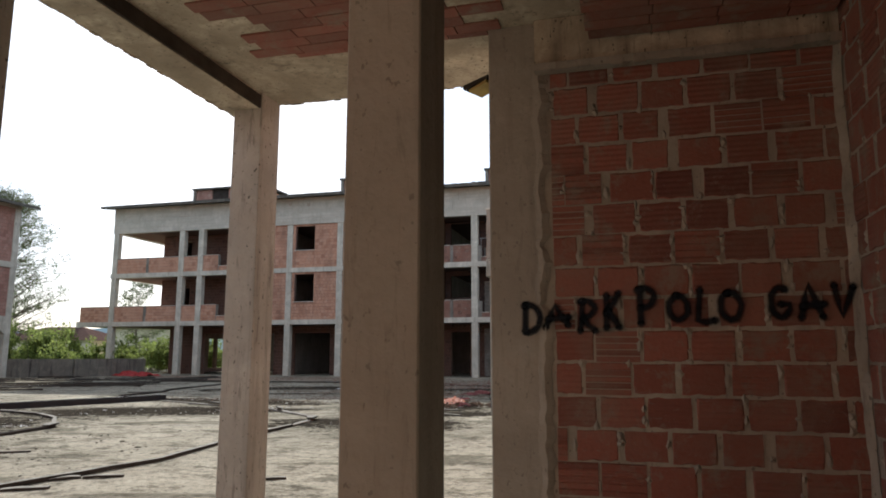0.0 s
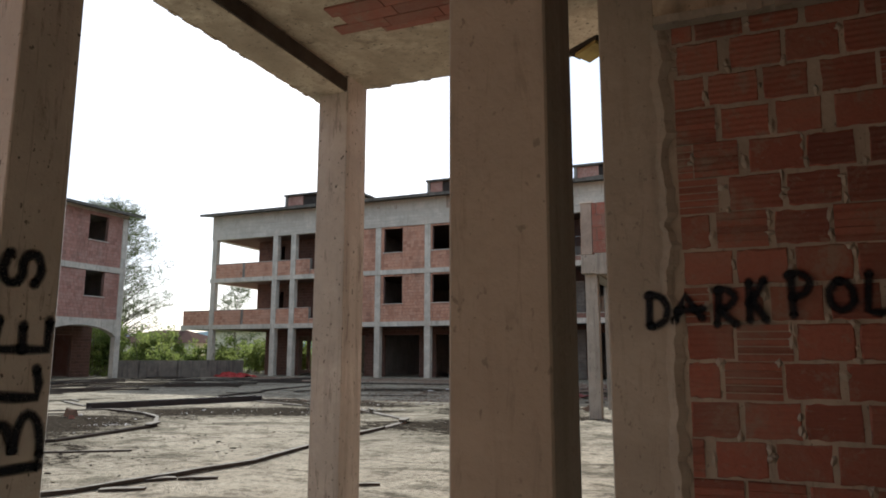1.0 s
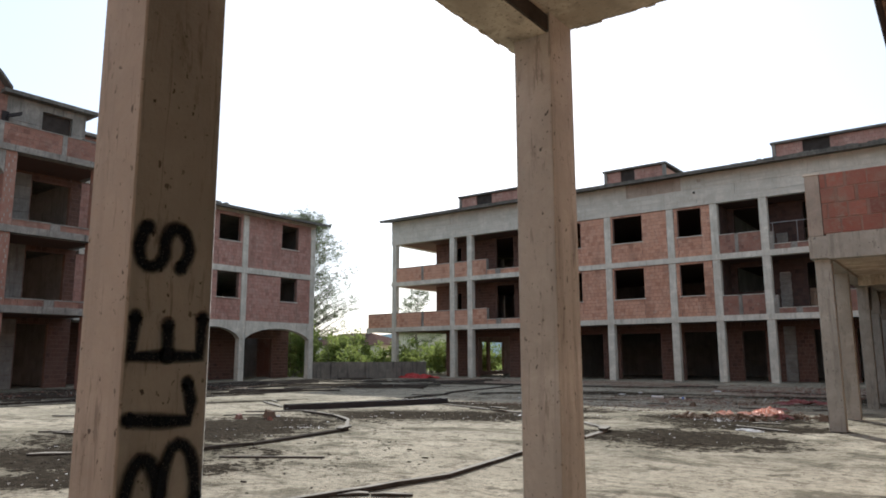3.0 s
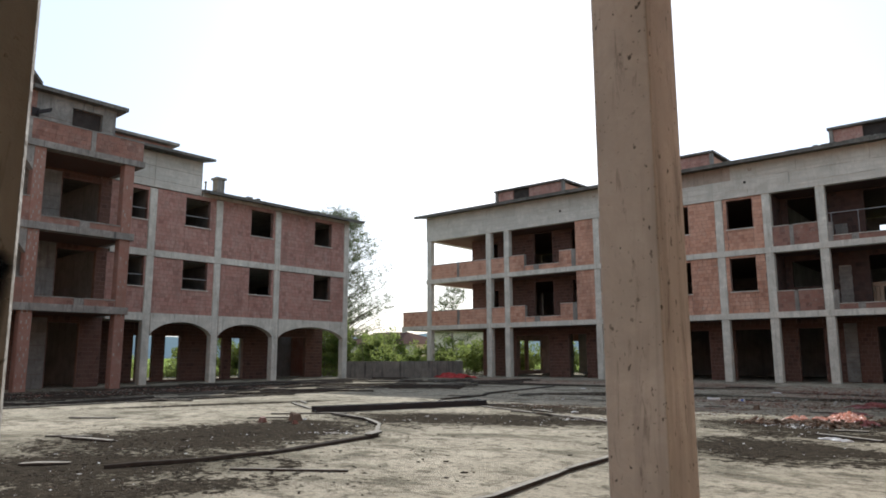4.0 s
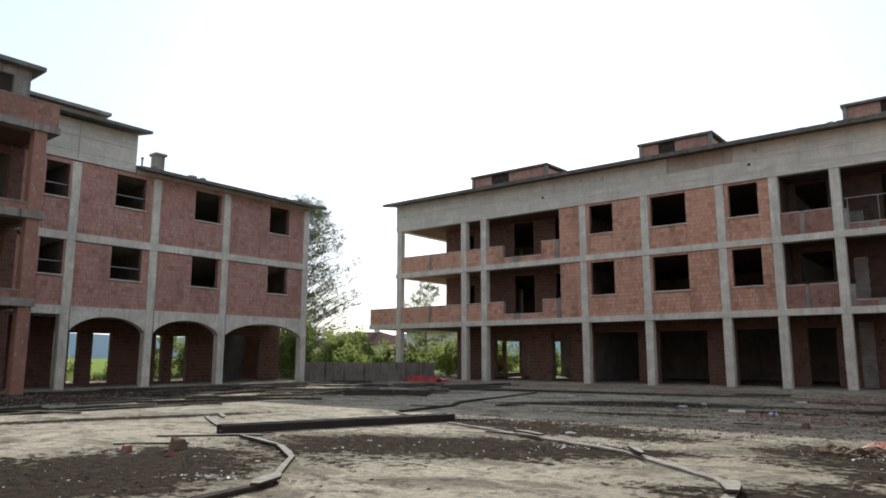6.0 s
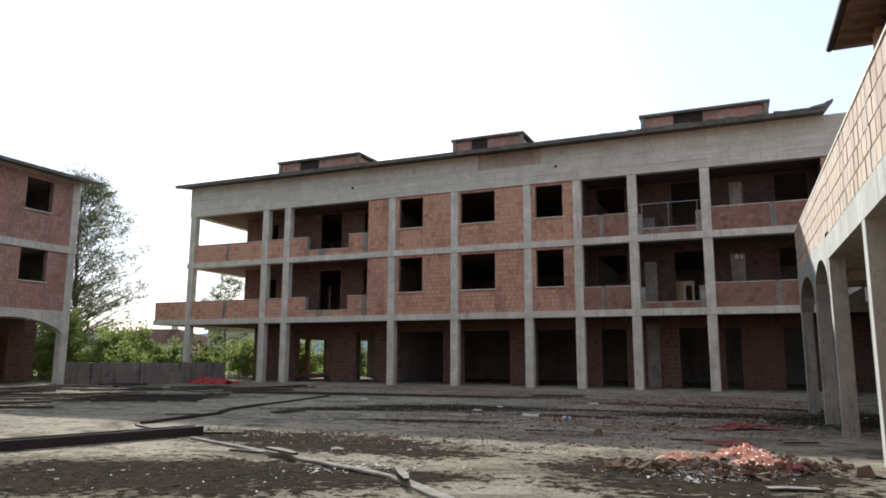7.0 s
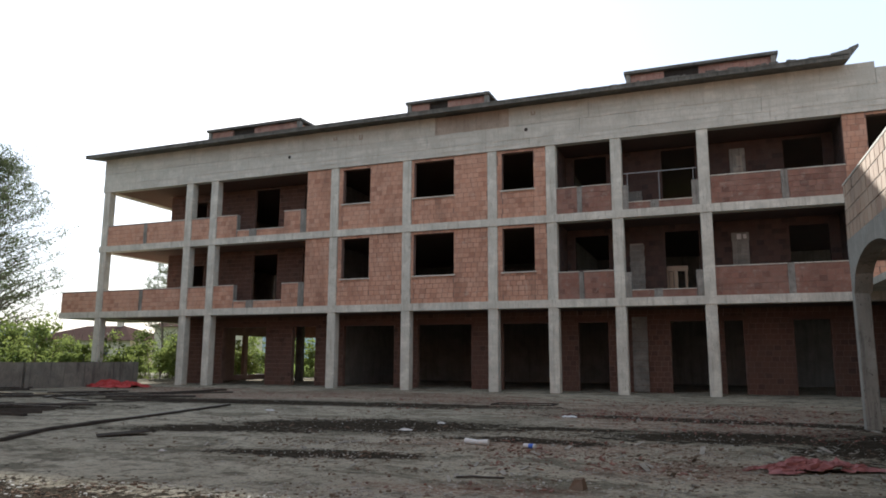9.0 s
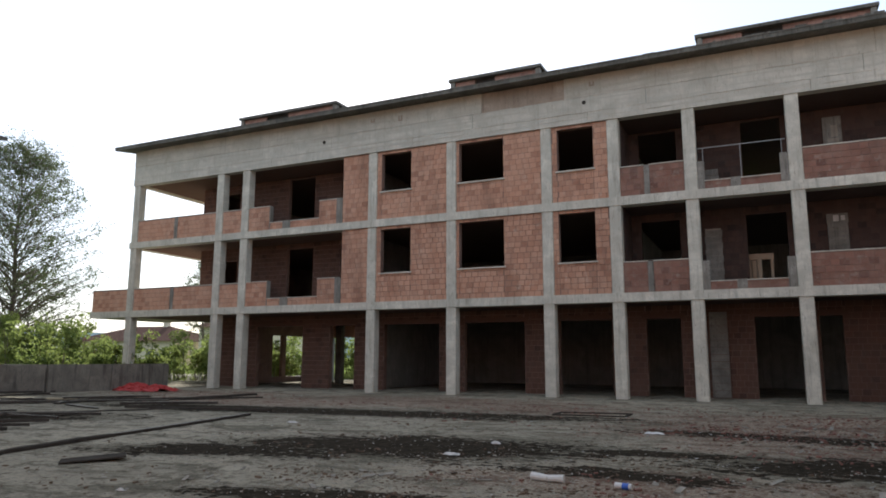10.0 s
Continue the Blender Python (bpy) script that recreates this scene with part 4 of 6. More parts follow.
# ---- east block: terrace over a portico, and the portico where the walk begins ----
terrace = thing("terrace_building", "brick terrace parapet on a concrete portico with two arches", "building")
EX = -3.18
DC = [15.68, 18.47, 22.33, 24.92, 28.72]
for y in DC:
    part("column", Shape().bevelled(EX + (0.05 if y < 16 else 0.0), EX + (0.32 if y < 16 else 0.26), y, y + 0.25, 0, 3.15, 0.008), STAINED, terrace)
west = Wall(EX, 0, (0, 1), (-1, 0))
part("terrace_beam", Shape().box(EX - 0.005, EX + 0.3, 15.55, 22.58, 3.14, 3.55), STAINED, terrace)
for a, b in ((22.58, 24.92), (25.17, 28.72)):
    arch_beam("arch_beam", Wall(EX - 0.005, 0, (0, 1), (-1, 0)), a, b, 2.55, 3.28, 3.62, 0.3, STAINED, terrace)
for y in (24.92, 28.72):
    part("beam_joint", Shape().box(EX - 0.005, EX + 0.3, y, y + 0.25, 3.15, 3.62), STAINED, terrace)
part("terrace_slab", Shape().box(EX + 0.3, 6.0, 15.56, 28.97, 3.2, 3.5), CEILING, terrace)
part("end_beam", Shape().box(EX + 0.3, -0.9, 15.55, 15.82, 3.12, 3.58), STAINED, terrace)
for y in (19.9, 25.0):
    part("cross_beam", Shape().box(EX + 0.3, -0.9, y, y + 0.25, 2.98, 3.2), CEILING, terrace)
body = Wall(-0.9, 0, (0, 1), (-1, 0))
body.infill("house_wall", 15.6, 28.4, 0, 3.2, terrace, [(16.5, 17.6, 0, 2.3), (20.5, 22, 0, 2.3), (25.6, 26.8, 0, 2.3)], 0.25, seed=610, bw=0.3)
body.infill("house_wall", 15.6, 28.4, 3.5, 9.6, terrace, [(17, 18.2, 4.5, 6.2), (22, 23.2, 3.5, 6.0)], 0.25, seed=611)
part("house_body", Shape().box(-0.64, 8, 15.6, 28.4, 0, 9.6), BRICK, terrace)
roof = part("roof", Shape().box(-1.84, 9, 15.0, 29.3, 9.9, 10.05), EAVES, terrace)
for i in range(23):
    y = 15.1 + i * 0.62
    part("rafter", Shape().box(-1.8, -0.9, y, y + 0.1, 9.78, 9.9), EAVES, roof)
part("gutter", Shape().tube((-1.92, 15.0, 9.98), (-1.92, 29.35, 9.98), 0.09, 0.09, 10), STEEL, terrace)
part("corner_post", Shape().bevelled(-1.02, -0.62, 28.1, 28.5, 3.5, 9.9, 0.02), BRICK, terrace)
inner = thing("rear_portico", "shaded concrete frame of a portico between two blocks", "building")
for x, y in ((-1.1, 31.9), (1.6, 31.9)):
    part("column", Shape().bevelled(x, x + 0.36, y, y + 0.36, 0, 3.05, 0.02), CONCRETE, inner)
part("beam", Shape().box(-1.15, 6.0, 31.85, 32.3, 3.05, 3.5), CONCRETE, inner)
part("roof_slab", Shape().box(-1.2, 6.0, 28.6, F - 0.05, 3.5, 3.7), CONCRETE, inner)
part("wall", Shape().box(5.0, 5.3, 28.6, F - 0.05, 0, 3.5), BRICK, inner)

# portico of the first metres
porch = thing("porch", "open concrete porch with beige columns and a half-stripped ceiling", "porch", "structure")
for x, y, w, d, lab in ((-3.318, 5.14, 0.277, 0.32, "smooth beige concrete column with dark pits"), (-3.395, 2.407, 0.283, 0.305, "beige concrete column with sprayed letters"), (-0.918, 2.10, 0.268, 0.315, "brown-beige concrete column")):
    part("column", Shape().bevelled(x, x + w, y, y + d, 0, 3.62, 0.006), BROWN if x > -1 else BEIGE, porch, lab)
part("edge_beam", Shape().box(-3.40, -3.07, -4.0, 5.46, 3.48, 3.9), CEILING, porch)
ceiling = part("ceiling", Shape().box(-3.07, 4.0, -4.0, 5.46, 3.62, 3.9), CEILING, porch, "yellowish stained concrete ceiling")
wl = Wall(0, 4.5, (1, 0), (0, -1))
part("pilaster", Shape().bevelled(-0.89, -0.56, 4.485, 4.80, 0, 3.62, 0.008), BROWN, porch)
part("wall_beam", Shape().box(-0.56, 1.3, 4.43, 4.8, 3.27, 3.615), CEILING, porch)
wall_room = part("wall", Shape().box(-0.56, 1.311, 4.507, 4.8, 0, 3.27), MORTAR, porch, "hollow clay block wall with thick mortar")
wall_side = part("wall", Shape().box(1.312, 1.6, -4.0, 4.8, 0, 3.62), MORTAR, porch)
# unseen closing walls and parapet, added; the back wall keeps the porch dim
part("wall", Shape().box(-3.4, 1.6, -4.3, -4.0, 0, 3.9), BRICK, porch)
part("wall", Shape().box(1.6, 1.9, 4.8, 15.5, 0, 3.9), BRICK, porch)
part("parapet", Shape().box(-3.40, -3.2, -4.0, 5.46, 3.9, 4.85).box(-3.2, 4.0, 5.26, 5.46, 3.9, 4.85), BRICK, porch)

# unseen plain walls behind and beside the walk, added to cut sky light in the courtyard
part("wall_south", Shape().box(-44.0, 4.5, -10.4, -10.0, 0, 9.6), BRICK, None, "unseen plain brick wall added behind the porch to block sky light", "wall", "structure")
part("wall_east", Shape().box(4.2, 4.5, -9.98, 15.3, 0, 9.6), BRICK, None, "unseen plain brick wall added beside the porch to block sky light", "wall", "structure")


# ---- bricks that can be told apart: porch wall and terrace parapet ----
def brick_piece(L, h, d, seed, c=0.008):
    """One block with a ragged, softened outline; its face is towards -y."""
    rnd = random.Random(seed)
    ring = [(L * k / 5, 0.0) for k in range(5)] + [(L, h * k / 3) for k in range(3)] + [(L - L * k / 5, h) for k in range(5)] + [(0.0, h - h * k / 3) for k in range(3)]
    fr, rim, bk = [], [], []
    for x, z in ring:
        q = c * rnd.uniform(0.4, 1.7)
        fx = min(max(x, q), L - q)
        fz = min(max(z, q), h - q)
        k = c * rnd.uniform(-0.3, 0.5)
        rx, rz = min(max(x, k), L - k), min(max(z, k), h - k)
        fr.append((fx, rnd.uniform(0, 0.002), fz))
        rim.append((rx, c, rz))
        bk.append((rx, d, rz))
    s = Shape()
    s.face(*fr)
    n = len(ring)
    for i in range(n):
        k = (i + 1) % n
        s.face(rim[i], rim[k], fr[k], fr[i]).face(bk[i], bk[k], rim[k], rim[i])
    return s


def scored_piece(L, h, d):
    """A block laid with its ribbed side out."""
    s = Shape()
    n = 5
    for i in range(n):
        z0, z1 = h * i / n, h * (i + 1) / n - h * 0.035
        s.face((0, 0, z0), (L, 0, z0), (L, 0, z1), (0, 0, z1)).face((0, 0, z1), (L, 0, z1), (L, 0.006, z1), (0, 0.006, z1))
        zt = h * (i + 1) / n
        s.face((0, 0.006, z1), (L, 0.006, z1), (L, 0.006, zt), (0, 0.006, zt))
        s.face((0, 0.006, z0), (L, 0.006, z0), (L, 0, z0), (0, 0, z0))
    s.face((0, d, 0), (0, 0, 0), (0, 0, h), (0, d, h)).face((L, 0, 0), (L, d, 0), (L, d, h), (L, 0, h)).face((0, d, 0), (L, d, 0), (L, 0, 0), (0, 0, 0)).face((0, 0, h), (L, 0, h), (L, d, h), (0, d, h))
    return s


def shared(name, shape, mat):
    me = shape.mesh(name)
    me.materials.append(mat)
    return me


KINDS = [shared("brick", brick_piece(0.272, 0.182, 0.03, k, 0.011), BRICK_PORCH) for k in range(7)] + [shared("brick", scored_piece(0.272, 0.182, 0.03), BRICK_PORCH) for k in range(2)]
rnd = random.Random(12)


JOINTS = []                   # where upright joints of the porch walls lie


def lay(parent, kinds, start, along, face_turn, length, z0, z1, bw, bh, base_l, base_h, proud, bed=(0.010, 0.022), cut=(0.014, 0.02, 0.024, 0.03, 0.055), note=False):
    """Courses of separate bricks, shared meshes, each a little off true."""
    k, z = 0, z0
    while z + bh * 0.6 < z1:
        u = -(0.5 * bw if k % 2 else 0.0) + rnd.uniform(-0.06, 0.05)
        while u < length - 0.05:
            a, b = max(u, 0.0), min(u + bw - rnd.choice(cut), length)
            if note and 0 < u < length:
                at = Vector(start) + Vector(along) * (u - 0.012)
                JOINTS.append((at.x, at.y, z, face_turn))
            if b - a > 0.05:
                ob = bpy.data.objects.new("brick", rnd.choice(kinds))
                scene.collection.objects.link(ob)
                ob.parent = parent
                h = min(bh - rnd.uniform(*bed), z1 - z)
                at = Vector(start) + Vector(along) * a
                ob.matrix_world = Matrix.Translation((at.x, at.y, z)) @ Euler((rnd.uniform(-0.01, 0.01), rnd.uniform(-0.012, 0.012), radians(face_turn))).to_matrix().to_4x4() @ Matrix.Translation((0, -proud - rnd.uniform(0, 0.004), 0)) @ Matrix.Diagonal(((b - a) / base_l, 1, h / base_h, 1))
            u += bw
        z += bh
        k += 1


BED, CUT = (0.003, 0.009), (0.008, 0.010, 0.014, 0.018, 0.022, 0.03, 0.055)
lay(wall_room, KINDS, (-0.47, 4.507, 0), (1, 0, 0), 0, 1.77, 0.077, 3.27, 0.286, 0.2045, 0.272, 0.182, 0.004, BED, CUT, True)
lay(wall_side, KINDS, (1.312, 4.46, 0), (0, -1, 0), -90, 1.6, 0.077, 3.5, 0.286, 0.2045, 0.272, 0.182, 0.006, BED, CUT, True)


def mortar_smears(joints, parent, seed):
    """Mortar pressed out of the joints and left as uneven lumps on the bricks' edges."""
    rnd = random.Random(seed)
    s = Shape()
    for x, y, z, turn in joints:
        for _ in range(rnd.choice((0, 1, 1, 2, 3))):
            w, h = rnd.uniform(0.012, 0.034), rnd.uniform(0.03, 0.11)
            cu, cz = rnd.uniform(-0.012, 0.012), z + rnd.uniform(0.0, 0.2)
            n = 9
            rim = []
            for i in range(n):
                a, k = 2 * math.pi * i / n, rnd.uniform(0.55, 1.15)
                rim.append((cu + w * k * math.cos(a), cz + h * 0.5 * k * math.sin(a)))

            def put(u, zz, out):
                return (x + u, y - out, zz) if turn == 0 else (x - out, y - u, zz)

            top = put(cu + rnd.uniform(-0.006, 0.006), cz, 0.012 + rnd.uniform(0.003, 0.009))
            for i in range(n):
                (ua, za), (ub, zb) = rim[i], rim[(i + 1) % n]
                s.face(put(ua, za, 0.001), put(ub, zb, 0.001), top)
    return part("mortar_smear", s, MORTAR, parent, "", "", "stuff", True)


mortar_smears([j for j in JOINTS if j[3] == 0], wall_room, 31)
mortar_smears([j for j in JOINTS if j[3] != 0], wall_side, 32)
# rough mortar dabbed between the pilaster and the first bricks
s = Shape()
dab = random.Random(19)
prev = None
for i in range(120):
    z = 3.26 * i / 119
    inner = -0.585 + 0.03 * noise.noise(Vector((5, 0, z * 4.3))) + dab.uniform(-0.006, 0.006)
    outer = -0.495 + 0.085 * noise.noise(Vector((0, 0, z * 3.1))) + 0.04 * noise.noise(Vector((0, 3, z * 11))) + dab.uniform(-0.008, 0.01)
    mid = (inner + outer) / 2
    cur = ((inner, 4.486, z), (mid, 4.478 - dab.uniform(0, 0.006), z), (outer, 4.5, z))
    if prev:
        s.face(prev[0], prev[1], cur[1], cur[0]).face(prev[1], prev[2], cur[2], cur[1])
    prev = cur
part("mortar_edge", s, BROWN, wall_room, "", "", "stuff", True)
# one parapet in two tones, its sunny side painted pale, its shaded end red
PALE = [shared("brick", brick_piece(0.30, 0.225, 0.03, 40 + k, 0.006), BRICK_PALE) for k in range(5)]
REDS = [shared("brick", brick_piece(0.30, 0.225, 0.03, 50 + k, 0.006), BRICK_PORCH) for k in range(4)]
TOP = 4.72
for a, b, z0 in ((15.56, 17.7, 3.56), (17.76, 19.7, 3.56), (19.76, 22.1, 3.56), (22.16, 24.9, 3.62), (24.96, 28.97, 3.62)):
    wall = part("parapet", Shape().box(EX + 0.012, EX + 0.25, a, b, z0, TOP), MORTAR, terrace, "clay block parapet with sunlight put into its pale colour")
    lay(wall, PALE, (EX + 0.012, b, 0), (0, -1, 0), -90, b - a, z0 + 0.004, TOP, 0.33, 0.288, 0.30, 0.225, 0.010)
for y in (17.7, 19.7, 22.1, 24.9):
    part("stiffener", Shape().box(EX + 0.0, EX + 0.24, y, y + 0.06, 3.55, TOP), STAINED, terrace)
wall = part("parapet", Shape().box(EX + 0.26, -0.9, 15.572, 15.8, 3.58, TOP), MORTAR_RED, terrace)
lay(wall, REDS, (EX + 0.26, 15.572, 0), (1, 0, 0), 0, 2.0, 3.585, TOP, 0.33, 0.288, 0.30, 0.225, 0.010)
part("coping", Shape().box(EX - 0.01, EX + 0.27, 15.54, 28.99, TOP, TOP + 0.035), CONCRETE, terrace)

BAYS = [shared("brick", brick_piece(0.236, 0.186, 0.03, 70 + k, 0.006), BRICK) for k in range(6)]
for wall, a, b, z0, z1, hole, sd in SINGLE:
    for ua, ub, za, zb in front.bricks(a, b, z0, z1, [hole], 0.25, 0.20, 0.014, sd):
        ob = bpy.data.objects.new("brick", rnd.choice(BAYS))
        scene.collection.objects.link(ob)
        ob.parent = wall
        ob.matrix_world = Matrix.Translation((ua, F + 0.057 + rnd.uniform(-0.004, 0.005), za)) @ Matrix.Diagonal(((ub - ua) / 0.236, 1, (zb - za) / 0.186, 1))

# ---- porch ceiling: clay slab blocks where the plaster has come off ----
RAG = random.Random(3)


def stripped(x0, x1, y0, y1, step_x=0.40, step_y=0.125, drop=0.0):
    """A ragged field of ceiling blocks just under the plaster."""
    y = y0
    s = Shape()
    while y < y1 - 0.05:
        a, b = (x0 + RAG.uniform(-0.02, 0.02), x1) if drop else (x0 + RAG.uniform(-0.30, 0.22), x1 + RAG.uniform(-0.2, 0.25))
        x = a
        while x < b:
            e = min(x + step_x, b)
            s.box(x, e - 0.008, y, min(y + step_y, y1) - 0.008, 3.608 - drop - RAG.uniform(0, 0.004), 3.63)
            x = e
        y += step_y
    return s


part("exposed_blocks", stripped(-2.55, -0.95, 0.6, 4.55), BRICK_PORCH, ceiling, "", "", "stuff")
part("exposed_blocks", stripped(-0.2, 1.28, 0.4, 4.42, drop=0.19), BRICK_PORCH, ceiling, "", "", "stuff")
s = Shape()
for i in range(26):
    x = -0.56 + i * 0.072
    d = RAG.uniform(0.0, 0.03)
    s.hexa([(x, 4.415 - d, 3.25 - d), (x + 0.075, 4.415 - d * 0.8, 3.25 - d), (x + 0.075, 4.49, 3.24), (x, 4.49, 3.24), (x, 4.40, 3.29), (x + 0.075, 4.40, 3.29), (x + 0.075, 4.49, 3.29), (x, 4.49, 3.29)])
part("mortar_lip", s, MORTAR, wall_room, "", "", "stuff")
s = Shape()
pts = [(1.312 - RAG.uniform(0.02, 0.08), 4.503 - RAG.uniform(0.02, 0.07), 0.07 * k) for k in range(52)]
pts = [(sum(p[0] for p in pts[max(0, k - 2):k + 3]) / len(pts[max(0, k - 2):k + 3]), q[1], q[2]) for k, q in enumerate(pts)]
for (xa, ya, za), (xb, yb, zb) in zip(pts, pts[1:]):
    s.face((xa, 4.498, za), (1.304, ya, za), (1.304, yb, zb), (xb, 4.498, zb))
part("mortar_fillet", s, MORTAR, wall_room, "rough pale mortar run down the corner")
# dark strip added as the shade on the beam's inner face
part("beam_shade_strip", Shape().box(-3.07, -3.052, -4.0, 5.14, 3.485, 3.60), DARKWOOD, porch, "dark strip standing for the shade on the inner face of the beam")
s = Shape()
for i in range(150):
    y = 5.46 - i * 0.062
    d = RAG.uniform(0.0, 0.014)
    s.box(-3.40 - d, -3.39, y - 0.065, y, 3.48 - RAG.uniform(-0.006, 0.008), 3.62)
for i in range(75):
    x = -3.0 + i * 0.062
    s.box(x, x + 0.065, 5.45, 5.46 + RAG.uniform(0.0, 0.015), 3.62 - RAG.uniform(-0.004, 0.007), 3.75)
part("ragged_edge", s, CEILING, ceiling, "", "", "stuff")
w = thing("formwork_scrap", "scrap of yellow formwork board stuck under the porch ceiling", "board")
part("board", Shape().plank((-1.02, 4.65, 3.21), (-0.88, 4.58, 3.245), 0.15, 0.02), YELLOW, w)
part("batten", Shape().plank((-1.08, 4.68, 3.25), (-0.88, 4.58, 3.275), 0.12, 0.03), DARKWOOD, w)


# ---- sprayed letters ----
def arc_pts(cx, cy, rx, ry, a0, a1, n=9):
    return [(cx + rx * math.cos(radians(a0 + (a1 - a0) * i / n)), cy + ry * math.sin(radians(a0 + (a1 - a0) * i / n))) for i in range(n + 1)]


STROKES = {
    "D": [[(0.08, 1), (0.1, 0)], [(0, 0.97)] + arc_pts(0.2, 0.5, 0.8, 0.5, 85, -88)],
    "A": [[(0, 0), (0.3, 0.6), (0.5, 1), (0.72, 0.5), (1, 0)], [(0.12, 0.38), (1.1, 0.4)]],
    "R": [[(0.12, 1), (0.1, 0)], [(0, 0.95)] + arc_pts(0.3, 0.73, 0.6, 0.26, 80, -90) + [(0.15, 0.46), (0.6, 0.2), (1, 0)]],
    "K": [[(0.1, 0.95), (0.12, 0)], [(0.95, 1), (0.55, 0.68), (0.14, 0.42)], [(0.3, 0.5), (0.65, 0.25), (1, 0.02)]],
    "P": [[(0.14, 1), (0.1, 0)], [(0, 0.95)] + arc_pts(0.35, 0.72, 0.6, 0.27, 80, -90) + [(0.12, 0.44)]],
    "O": [arc_pts(0.5, 0.5, 0.48, 0.48, 95, 465, 18)],
    "L": [[(0.15, 1), (0.1, 0.5), (0.08, 0.05), (0.5, 0.02), (1, 0.1)]],
    "G": [arc_pts(0.52, 0.5, 0.5, 0.5, 55, 330, 14) + [(0.95, 0.42), (0.5, 0.45)]],
    "V": [[(0, 1), (0.22, 0.5), (0.45, 0), (0.75, 0.55), (1, 1)]],
    "B": [[(0.05, 1), (0.05, 0)], [(0, 0.98)] + arc_pts(0.25, 0.76, 0.6, 0.23, 85, -85) + arc_pts(0.25, 0.26, 0.75, 0.26, 85, -90)],
    "E": [[(0.95, 0.98), (0.1, 1), (0.06, 0.5), (0.1, 0.02), (1, 0)], [(0.08, 0.52), (0.8, 0.54)]],
    "S": [arc_pts(0.5, 0.74, 0.45, 0.26, 25, 250, 10) + arc_pts(0.5, 0.25, 0.45, 0.26, 75, -160, 10)],
}


def letter(ch, m, width, height, parent, pen):
    """A hand-sprayed letter: round-ended strokes, dense along the middle and thin at the rim."""
    rnd = random.Random(ord(ch) + len(parent.children))
    s = Shape()
    cover = []
    lift = 0.0
    for line in STROKES[ch]:
        p = [Vector((x * width + rnd.uniform(-1, 1) * 0.004, y * height + rnd.uniform(-1, 1) * 0.004, 0)) for x, y in line]
        rows = []
        for i, q in enumerate(p):
            d = (p[min(i + 1, len(p) - 1)] - p[max(i - 1, 0)]).normalized()
            n = Vector((-d.y, d.x, 0)) * pen * 0.5 * rnd.uniform(0.92, 1.1)
            z = Vector((0, 0, lift + 0.00012 * i))
            rows.append([q - n * 1.35 + z, q - n * 0.55 + z, q + n * 0.55 + z, q + n * 1.35 + z])
        for a, b in zip(rows, rows[1:]):
            for k, (c0, c1) in enumerate(((0, 1), (1, 1), (1, 0))):
                s.face(a[k], b[k], b[k + 1], a[k + 1])
                cover += [c0, c0, c1, c1]
        for e, q in enumerate((p[0], p[-1])):
            at = q + Vector((0, 0, lift - 0.0004 + 0.003 * e))
            ring = [Vector((math.cos(k * 0.5236), math.sin(k * 0.5236), 0)) * pen * 0.5 for k in range(12)]
            for k in range(12):
                u, v = ring[k], ring[(k + 1) % 12]
                s.face(at, at + u * 0.55, at + v * 0.55)
                s.face(at + u * 0.55, at + u * 1.35, at + v * 1.35, at + v * 0.55)
                cover += [1, 1, 1, 1, 0, 0, 1]
        lift += 0.0030
    ob = part("letter", s, SPRAY, parent)
    layer = ob.data.attributes.new("cover", "FLOAT", "POINT")
    layer.data.foreach_set("value", [float(c) for c in cover])
    ob.matrix_world = m
    return ob


tag_wall = thing("graffiti", "black sprayed letters DARK POLO GAV on the brick wall", "graffiti")
for ch, x0, x1, z0, z1, lean in (("D", -0.675, -0.565, 1.49, 1.67, 2), ("A", -0.525, -0.385, 1.522, 1.655, -4), ("R", -0.315, -0.212, 1.50, 1.69, 3), ("K", -0.16, -0.066, 1.512, 1.74, 2), ("P", 0.058, 0.162, 1.54, 1.76, -3), ("O", 0.231, 0.349, 1.554, 1.714, 0),
                             ("L", 0.389, 0.499, 1.546, 1.75, 5), ("O", 0.538, 0.658, 1.55, 1.724, -4), ("G", 0.815, 0.922, 1.57, 1.75, 0), ("A", 0.975, 1.095, 1.56, 1.755, -3), ("V", 1.15, 1.25, 1.575, 1.755, 4)):
    letter(ch, Matrix.Translation((x0, 4.476, z0)) @ Euler((radians(90), radians(lean), 0)).to_matrix().to_4x4(), x1 - x0, z1 - z0, tag_wall, 0.040)
tag_column = thing("graffiti", "black sprayed letters BLES running up a beige column", "graffiti")
up = Matrix(((0, 0, 1, 0), (0, -1, 0, 0), (1, 0, 0, 0), (0, 0, 0, 1)))
for ch, z0, z1, y0, y1 in (("B", 0.835, 1.07, 2.432, 2.68), ("L", 1.135, 1.27, 2.43, 2.655), ("E", 1.34, 1.485, 2.435, 2.675), ("S", 1.63, 1.78, 2.435, 2.61)):
    letter(ch, Matrix.Translation((-3.110, y1, z0)) @ up, z1 - z0, y1 - y0, tag_column, 0.043)


# ---- yard wall ----
yard = thing("yard_wall", "low grey concrete yard wall with dark water stains", "wall", "structure")
ends = [(-35.2, 32.45), (-33.5, 33.12), (-31.7, 33.8), (-31.2, 36.2), (-30.65, 38.65)]
for a, b in zip(ends, ends[1:]):
    d = (Vector((*b, 0)) - Vector((*a, 0))).normalized() * 0.008
    part("wall_length", Shape().plank((a[0] + d.x, a[1] + d.y, 0), (b[0] - d.x, b[1] - d.y, 0), 0.2, 1.05), GREYWALL, yard)


